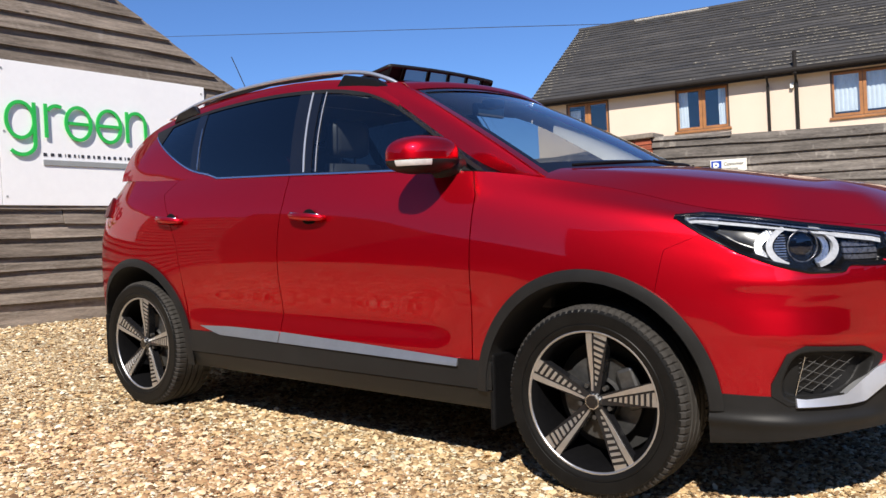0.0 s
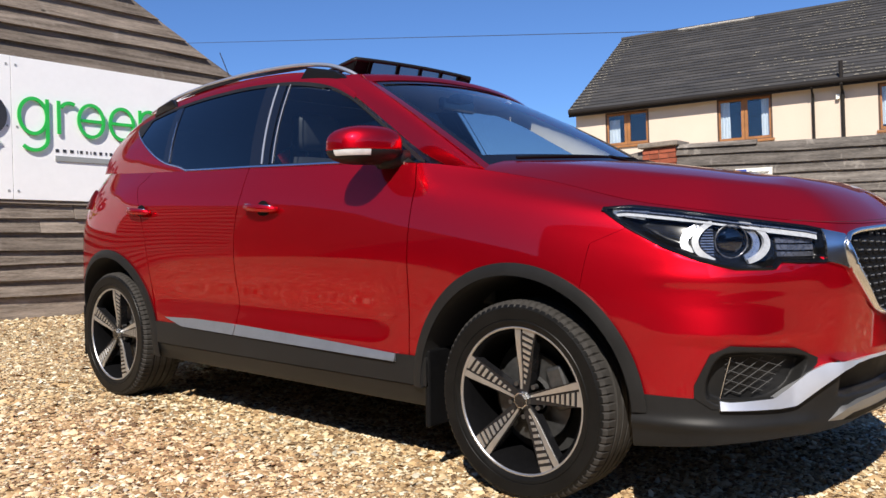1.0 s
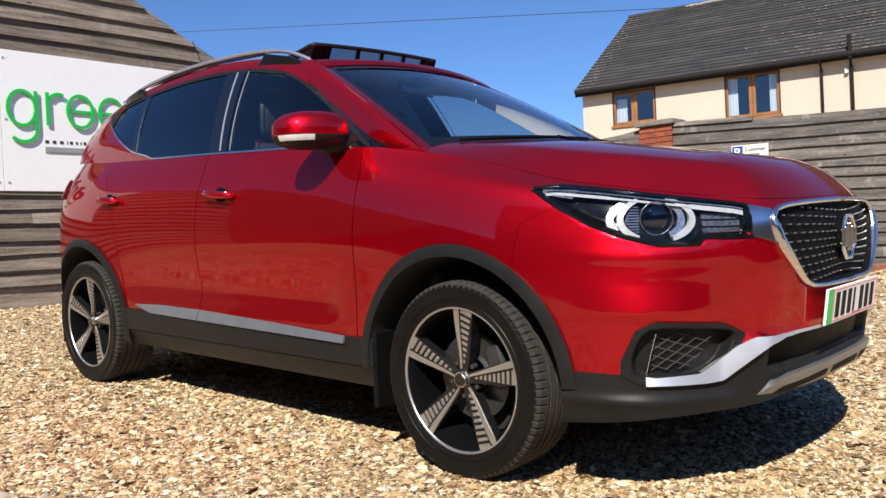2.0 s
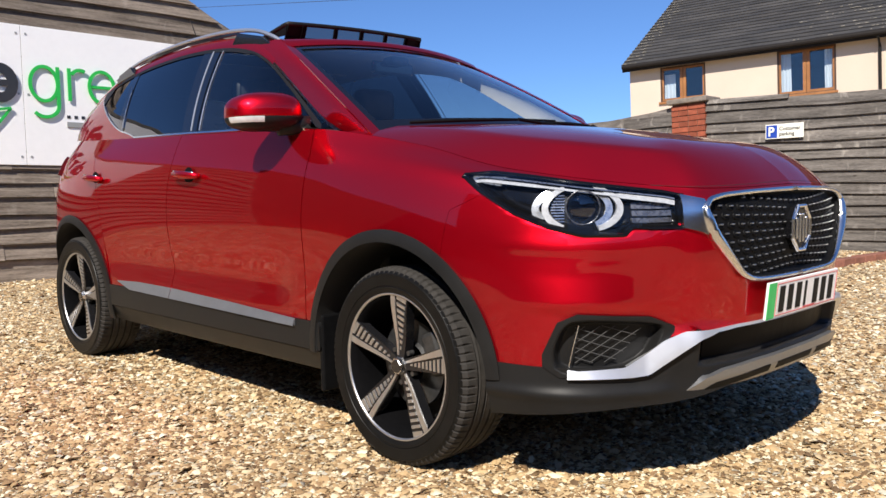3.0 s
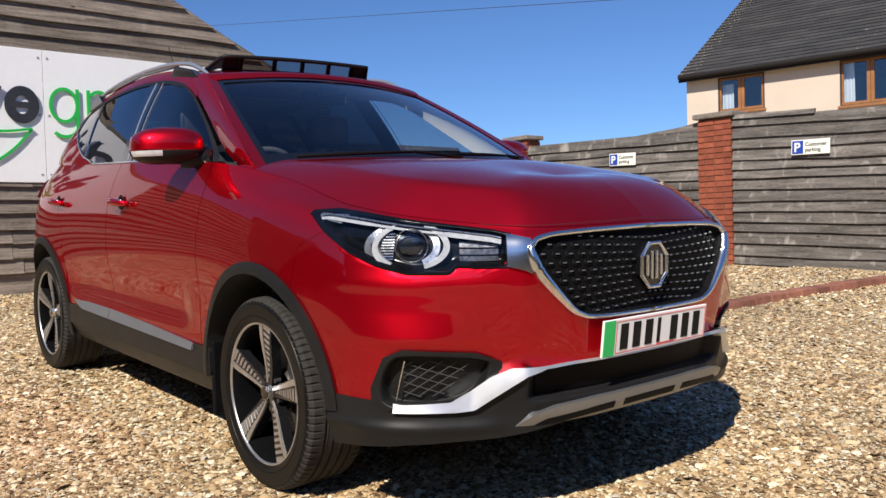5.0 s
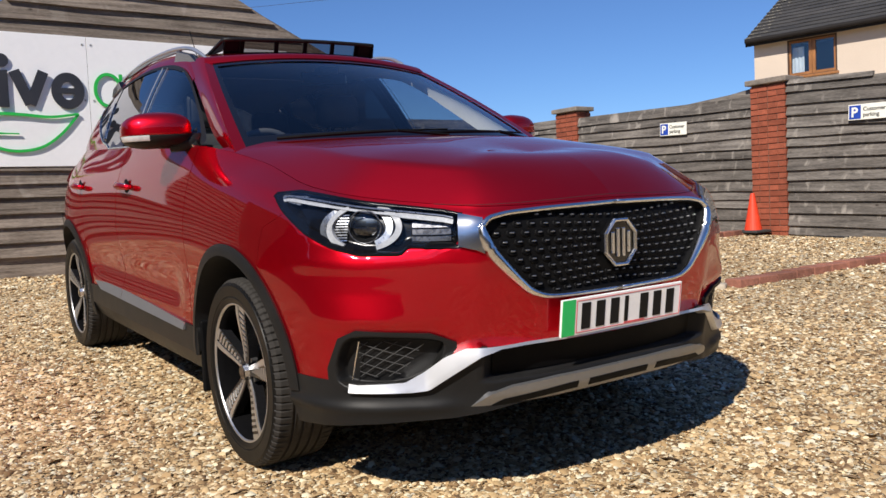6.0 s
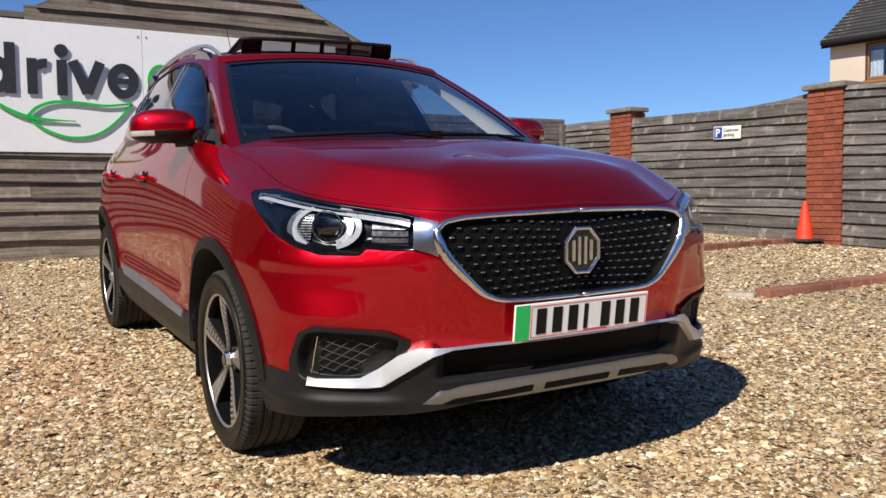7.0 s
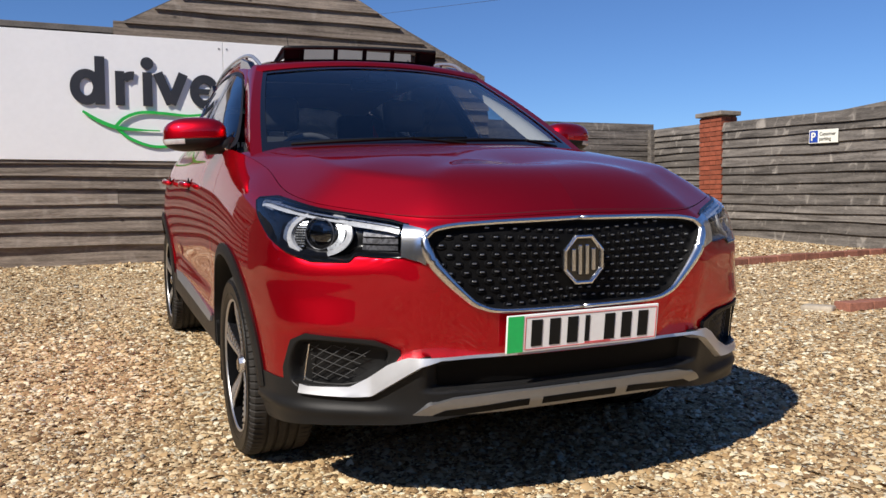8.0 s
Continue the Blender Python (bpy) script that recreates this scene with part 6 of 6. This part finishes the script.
    m = part("rear_view_mirror", boxed(-0.99, -0.96, -0.12, 0.12, 1.405, 1.465, 0.012), M_GLOSS, car, "black rear-view mirror")
    part("sensor_box", boxed(-0.985, -0.91, -0.05, 0.05, 1.445, 1.485, 0.012), M_DASH, m)

    def seat(x, y, wide=0.24, top=1.20, head=True):
        s = part("seat", prism([(x + 0.30, 0.60), (x - 0.25, 0.56), (x - 0.30, 0.40), (x + 0.26, 0.40)], 2 * wide, "y", y - wide, 0.03), M_LEATHER, car, "dark leather seat")
        bm = bmesh.new()
        n = 14
        rows = []
        for i in range(n + 1):
            t = i / n
            z = 0.52 + (top - 0.52) * t
            xc = x - 0.22 - 0.22 * t
            w = wide * (1.0 - 0.28 * t ** 3)
            d = 0.085 * (1 - 0.45 * t)
            rows.append([bm.verts.new((xc + d * math.copysign(abs(math.cos(a)) ** 0.6, math.cos(a)), y + w * math.copysign(abs(math.sin(a)) ** 0.6, math.sin(a)), z)) for a in [2 * math.pi * k / 20 for k in range(20)]])
        for A, B in zip(rows, rows[1:]):
            for k in range(20):
                bm.faces.new((A[k], A[(k + 1) % 20], B[(k + 1) % 20], B[k]))
        bm.faces.new(rows[0][::-1])
        bm.faces.new(rows[-1])
        part("backrest", bm, M_LEATHER, s, smooth=True)
        if head:
            xh = x - 0.475
            part("headrest", boxed(xh - 0.05, xh + 0.05, y - 0.125, y + 0.125, top + 0.035, top + 0.215, 0.04), M_LEATHER, s, smooth=True)
            for k in (-0.05, 0.05):
                part("headrest_post", tube([(xh, y + k, top - 0.05), (xh, y + k, top + 0.06)], 0.007, 6), M_DISC, s)
    seat(-1.08, -0.37)
    seat(-1.08, 0.37)
    seat(-2.0, -0.36, 0.26, 1.17)
    seat(-2.0, 0.36, 0.26, 1.17)
    part("headliner", grid_mesh("headliner", lambda u, v: roof_point(u, v) - Vector((0, 0, 0.035)), 20, 10, M_TRIM, RIGHT), M_TRIM, car, "pale roof lining")
    part("headliner", grid_mesh("headliner", lambda u, v: roof_point(u, v) - Vector((0, 0, 0.035)), 20, 10, M_TRIM, LEFT), M_TRIM, car, "pale roof lining")


M_MESHG = glass("mesh_panel", (0.27, 0.27, 0.27), 0.3, 1.2)
build_fittings()


# ---- left front corner pushed out to fit its outline in the camera's view ----
def view_push(x, y):
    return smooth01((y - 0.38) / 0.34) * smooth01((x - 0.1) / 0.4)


def fit_corner_to_view():
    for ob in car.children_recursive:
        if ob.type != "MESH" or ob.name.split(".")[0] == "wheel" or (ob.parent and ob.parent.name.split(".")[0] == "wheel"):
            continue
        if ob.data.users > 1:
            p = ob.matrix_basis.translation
            w = view_push(p.x, p.y)
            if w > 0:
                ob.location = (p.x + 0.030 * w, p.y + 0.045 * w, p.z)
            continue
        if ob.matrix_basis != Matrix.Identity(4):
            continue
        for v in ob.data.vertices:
            w = view_push(v.co.x, v.co.y)
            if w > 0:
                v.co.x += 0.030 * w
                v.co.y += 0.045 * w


fit_corner_to_view()

# ---- pieces of the barn, fence, pillars and kerbs ----
def barn_boards():
    rnd = random.Random(11)
    z, k = 0.54, 0
    cut = lambda zz: (PEAK_Z - 0.02 - zz) / PITCH
    while z < PEAK_Z - 0.1:
        h = rnd.uniform(0.12, 0.165)
        right = min(2.44, cut(z))
        left = -4.7 if z < 2.55 else -min(1.73, cut(z))
        ends = [left]
        while z < 2.55 and ends[-1] + 2.2 < right:
            ends.append(min(right, ends[-1] + rnd.uniform(2.8, 4.6)))
            if right - ends[-1] < 0.7:
                break
        ends = [e for e in ends if e < right - 0.3] + [right]
        for a, b in zip(ends, ends[1:]):
            c0 = h / PITCH if (z >= 2.55 and a == left and cut(z) < 1.73) else 0
            c1 = h / PITCH if (b == right and cut(z) < 2.44) else 0
            c0, c1 = 1.0 * c0, 1.0 * c1
            me = board_mesh(b - a - 0.004, h, k, 0.075, 0.005, 14, cut0=c0, cut1=c1, material=M_BARN)
            part("board", me, M_BARN, barn, m=pose(-0.026, a, z, 0, 0, 90))
            k += 1
        z += h


barn_boards()


def fence_run(name, ax, ay, bx, by, foot0, foot1, top0, top1, label, seed, rows=17, sliver=0.0):
    """Overlapping horizontal boards between two ends, following the slope of the ground."""
    ob = thing(name, label, "fence", group="boundary fence", kind="structure")
    rnd = random.Random(seed)
    L = math.hypot(bx - ax, by - ay)
    yaw = math.degrees(math.atan2(by - ay, bx - ax))
    hs = [rnd.uniform(0.8, 1.2) for _ in range(rows)]
    tot = sum(hs)
    c = 0.0
    for i, hh in enumerate(hs):
        f0, f1 = c / tot, (c + hh) / tot
        z0, z1 = foot0 + f0 * (top0 - foot0), foot1 + f0 * (top1 - foot1)
        h = hh / tot * (top0 - foot0 + top1 - foot1) / 2
        n = max(1, round(L / 3.4))
        for j in range(n):
            t0, t1 = j / n, (j + 1) / n
            za, zb = z0 + (z1 - z0) * t0, z0 + (z1 - z0) * t1
            seg = L / n
            me = board_mesh(seg - 0.004, h, seed * 100 + i * 7 + j, 0.066, 0.006, 14, material=M_FENCE)
            part("board", me, M_FENCE, ob, m=pose(ax + (bx - ax) * t0, ay + (by - ay) * t0, za, 0, -math.degrees(math.atan2(zb - za, seg)), yaw))
        c += hh
    n = max(2, round(L / 1.7))
    for j in range(n + 1):
        t = min(0.985, max(0.015, j / n))
        m = pose(ax + (bx - ax) * t, ay + (by - ay) * t, foot0 + (foot1 - foot0) * t - 0.2, 0, 0, yaw)
        part("post", boxed(-0.05, 0.05, 0.005, 0.105, 0, (top0 + top1 - foot0 - foot1) / 2 + 0.12, 0.006), M_FENCE, ob, m=m)
    if sliver:
        wedge = prism([(L - 1.1, 0.0), (L - 0.004, 0.0), (L - 0.004, sliver), (L - 0.35, 0.55 * sliver)], 0.03, "y", -0.035, 0.003)
        part("board", wedge, M_FENCE, ob, m=pose(ax, ay, top0 + 0.008, 0, math.degrees(math.atan2(top0 - top1, L)), yaw))
    return ob


GREY = "tall fence of weathered grey horizontal boards"
FENCE_1 = fence_run("fence_1", -3.43, FY - 0.03, 6.0, FY + 0.1, 0.27, 0.05, 2.17, 1.72, GREY, 1, 14)
top_board = board_mesh(1.10, 0.045, 77, 0.05, 0.004, 8, material=M_FENCE)
part("board", top_board, M_FENCE, FENCE_1, m=pose(-3.43, FY - 0.05, 2.158, 0, 2.7, 0.6))
fence_run("fence_2", -7.14, FY - 0.03, -3.92, FY - 0.03, 0.37, 0.31, 2.135, 2.06, GREY, 2, 13, 0.11)
fence_run("fence_3", -9.1, FY + 0.12, -7.63, FY + 0.05, 0.38, 0.37, 2.2, 2.17, GREY, 3)
fence_run("fence_4", -9.1, FY + 0.12, -9.1, 2.2, 0.40, 0.40, 2.30, 2.27, GREY, 4)


def lay_bricks(ob, x0, x1, z0, z1):
    """Courses of bricks round the core, turned by a half at each course."""
    rnd = random.Random(3)
    w, d = x1 - x0, 0.322
    bt, j, bh, c = 0.1025, 0.010, 0.065, 0.075
    cache = {}

    def one(a, b, cc, dd, z):
        key = (round(b - a, 3), round(dd - cc, 3))
        if key not in cache:
            sx, sy = key
            cache[key] = to_mesh("brick", boxed(0, sx, 0, sy, 0, bh, 0.004), M_BRICK)
        part("brick", cache[key], M_BRICK, ob, m=pose(a + rnd.uniform(-0.002, 0.002), cc + rnd.uniform(-0.002, 0.002), z))

    y0 = FY - 0.11
    k = 0
    z = z0
    while z + bh <= z1 + 0.01:
        if k % 2:
            h = (w - j) / 2
            for a in (x0, x0 + h + j):
                one(a, a + h, y0, y0 + bt, z)
                one(a, a + h, y0 + d - bt, y0 + d, z)
            for a in (x0, x1 - bt):
                one(a, a + bt, y0 + bt + j, y0 + d - bt - j, z)
        else:
            h = (d - j) / 2
            for a in (y0, y0 + h + j):
                one(x0, x0 + bt, a, a + h, z)
                one(x1 - bt, x1, a, a + h, z)
            s = (w - 2 * bt - 3 * j) / 2
            for a in (x0 + bt + j, x0 + bt + 2 * j + s):
                one(a, a + s, y0, y0 + bt, z)
                one(a, a + s, y0 + d - bt, y0 + d, z)
        z += c
        k += 1


for ob, x0, x1, z0, z1 in PILLARS:
    lay_bricks(ob, x0, x1, z0, z1 - 0.005)


def kerb(x0, y0, x1, y1, name, end_stone=False):
    ob = thing(name, "low edging of red bricks set across the gravel", "kerb", group="bay edgings", kind="structure")
    me = to_mesh("brick", boxed(-0.105, 0.105, -0.075, 0.075, -0.09, 0.06, 0.006), M_KERB)
    L = math.hypot(x1 - x0, y1 - y0)
    yaw = math.degrees(math.atan2(y1 - y0, x1 - x0))
    n = int(L / 0.215)
    rnd = random.Random(7)
    for i in range(n):
        t = (i + 0.5) / n
        x, y = x0 + (x1 - x0) * t, y0 + (y1 - y0) * t
        part("brick", me, M_KERB, ob, m=pose(x, y, ground_z(x, y) + 0.002 + rnd.uniform(-0.005, 0.005), rnd.uniform(-1, 1), 0, yaw + rnd.uniform(-0.8, 0.8)))
    if end_stone:
        part("end_stone", boxed(-0.16, 0.06, -0.07, 0.07, -0.05, 0.025, 0.02), M_PALESTONE, ob, "pale stone at the end of the edging", m=pose(x0 - 0.07, y0 - 0.07, ground_z(x0, y0) + 0.012, 0, 0, yaw - 55))


kerb(-1.26, 3.56, -0.86, 7.70, "kerb_1", True)
kerb(-3.56, 3.60, -3.93, 7.55, "kerb_2")


def roof_courses():
    """Rows of tiles on the visible slope, each with its own thick lower edge and slightly uneven line."""
    rows = 25
    step = ROOF_RUN / rows
    rnd = random.Random(21)
    L = HX1 - HX0 + 0.3
    n = 66
    for k in range(rows):
        vs, fs = [], []
        for i in range(n + 1):
            x = HX0 - 0.15 + L * i / n
            e = rnd.uniform(-0.006, 0.006)
            lift = 0.046 + rnd.uniform(-0.008, 0.010)
            for y, z in ((k * step - 0.02 + e, 0.004), (k * step - 0.02 + e, lift), ((k + 1) * step, 0.012)):
                vs.append((x, y, z))
        for i in range(n):
            a = 3 * i
            fs += [(a, a + 3, a + 4, a + 1), (a + 1, a + 4, a + 5, a + 2)]
        part("tile_course", from_py("tile_course", vs, fs, M_TILE), M_TILE, roof, m=pose(0, -0.35, EAVE + 0.1, ROOF_TILT, 0, 0))
    # pale lichen patches, thickest on the lower right of the slope and along the verge
    vs, fs = [], []
    for _ in range(6500):
        u = rnd.random()
        k = int(rows * rnd.random())
        x = -1.0 + 12.0 * u if rnd.random() < 0.95 else HX0 - 0.1 + 0.6 * rnd.random() ** 2
        if x > HX0 + 1 and (rnd.random() > smooth01((x + 1.0 - 0.03 * k) / 5.0) or noise.noise((x * 0.9, k * 0.35, 2.0)) < -0.02):
            continue
        w, h = rnd.uniform(0.025, 0.07), rnd.uniform(0.02, 0.055)
        y0 = k * step - 0.02 + rnd.uniform(0, 0.02)
        n0 = len(vs)
        zt = lambda y: 0.048 + 0.006 - 0.034 * (y - k * step) / step
        for j in range(7):
            a = 2 * math.pi * j / 7
            r = rnd.uniform(0.6, 1.0)
            y = y0 + h * (1 + r * math.sin(a))
            vs.append((x + w * r * math.cos(a), y, zt(y) + 0.004))
        fs.append(tuple(range(n0, n0 + 7)))
    moss = part("lichen", from_py("lichen", vs, fs, M_LICHEN), M_LICHEN, roof, "pale lichen patches", m=pose(0, -0.35, EAVE + 0.1, ROOF_TILT, 0, 0))
    moss["kind"] = "stuff"
    pale = tube([(-3.6 + 0.3 * i, HD - 0.09, RIDGE + 0.03 + rnd.uniform(-0.01, 0.01)) for i in range(11)], 0.05, 6)
    part("ridge_mortar", pale, M_PALE, roof, "pale mortar under the ridge tiles")
    part("ridge_tiles", tube([(HX0 - 0.15, HD, RIDGE + 0.02), (HX1 + 0.15, HD, RIDGE + 0.02)], 0.11, 8), M_TILE, roof)


roof_courses()
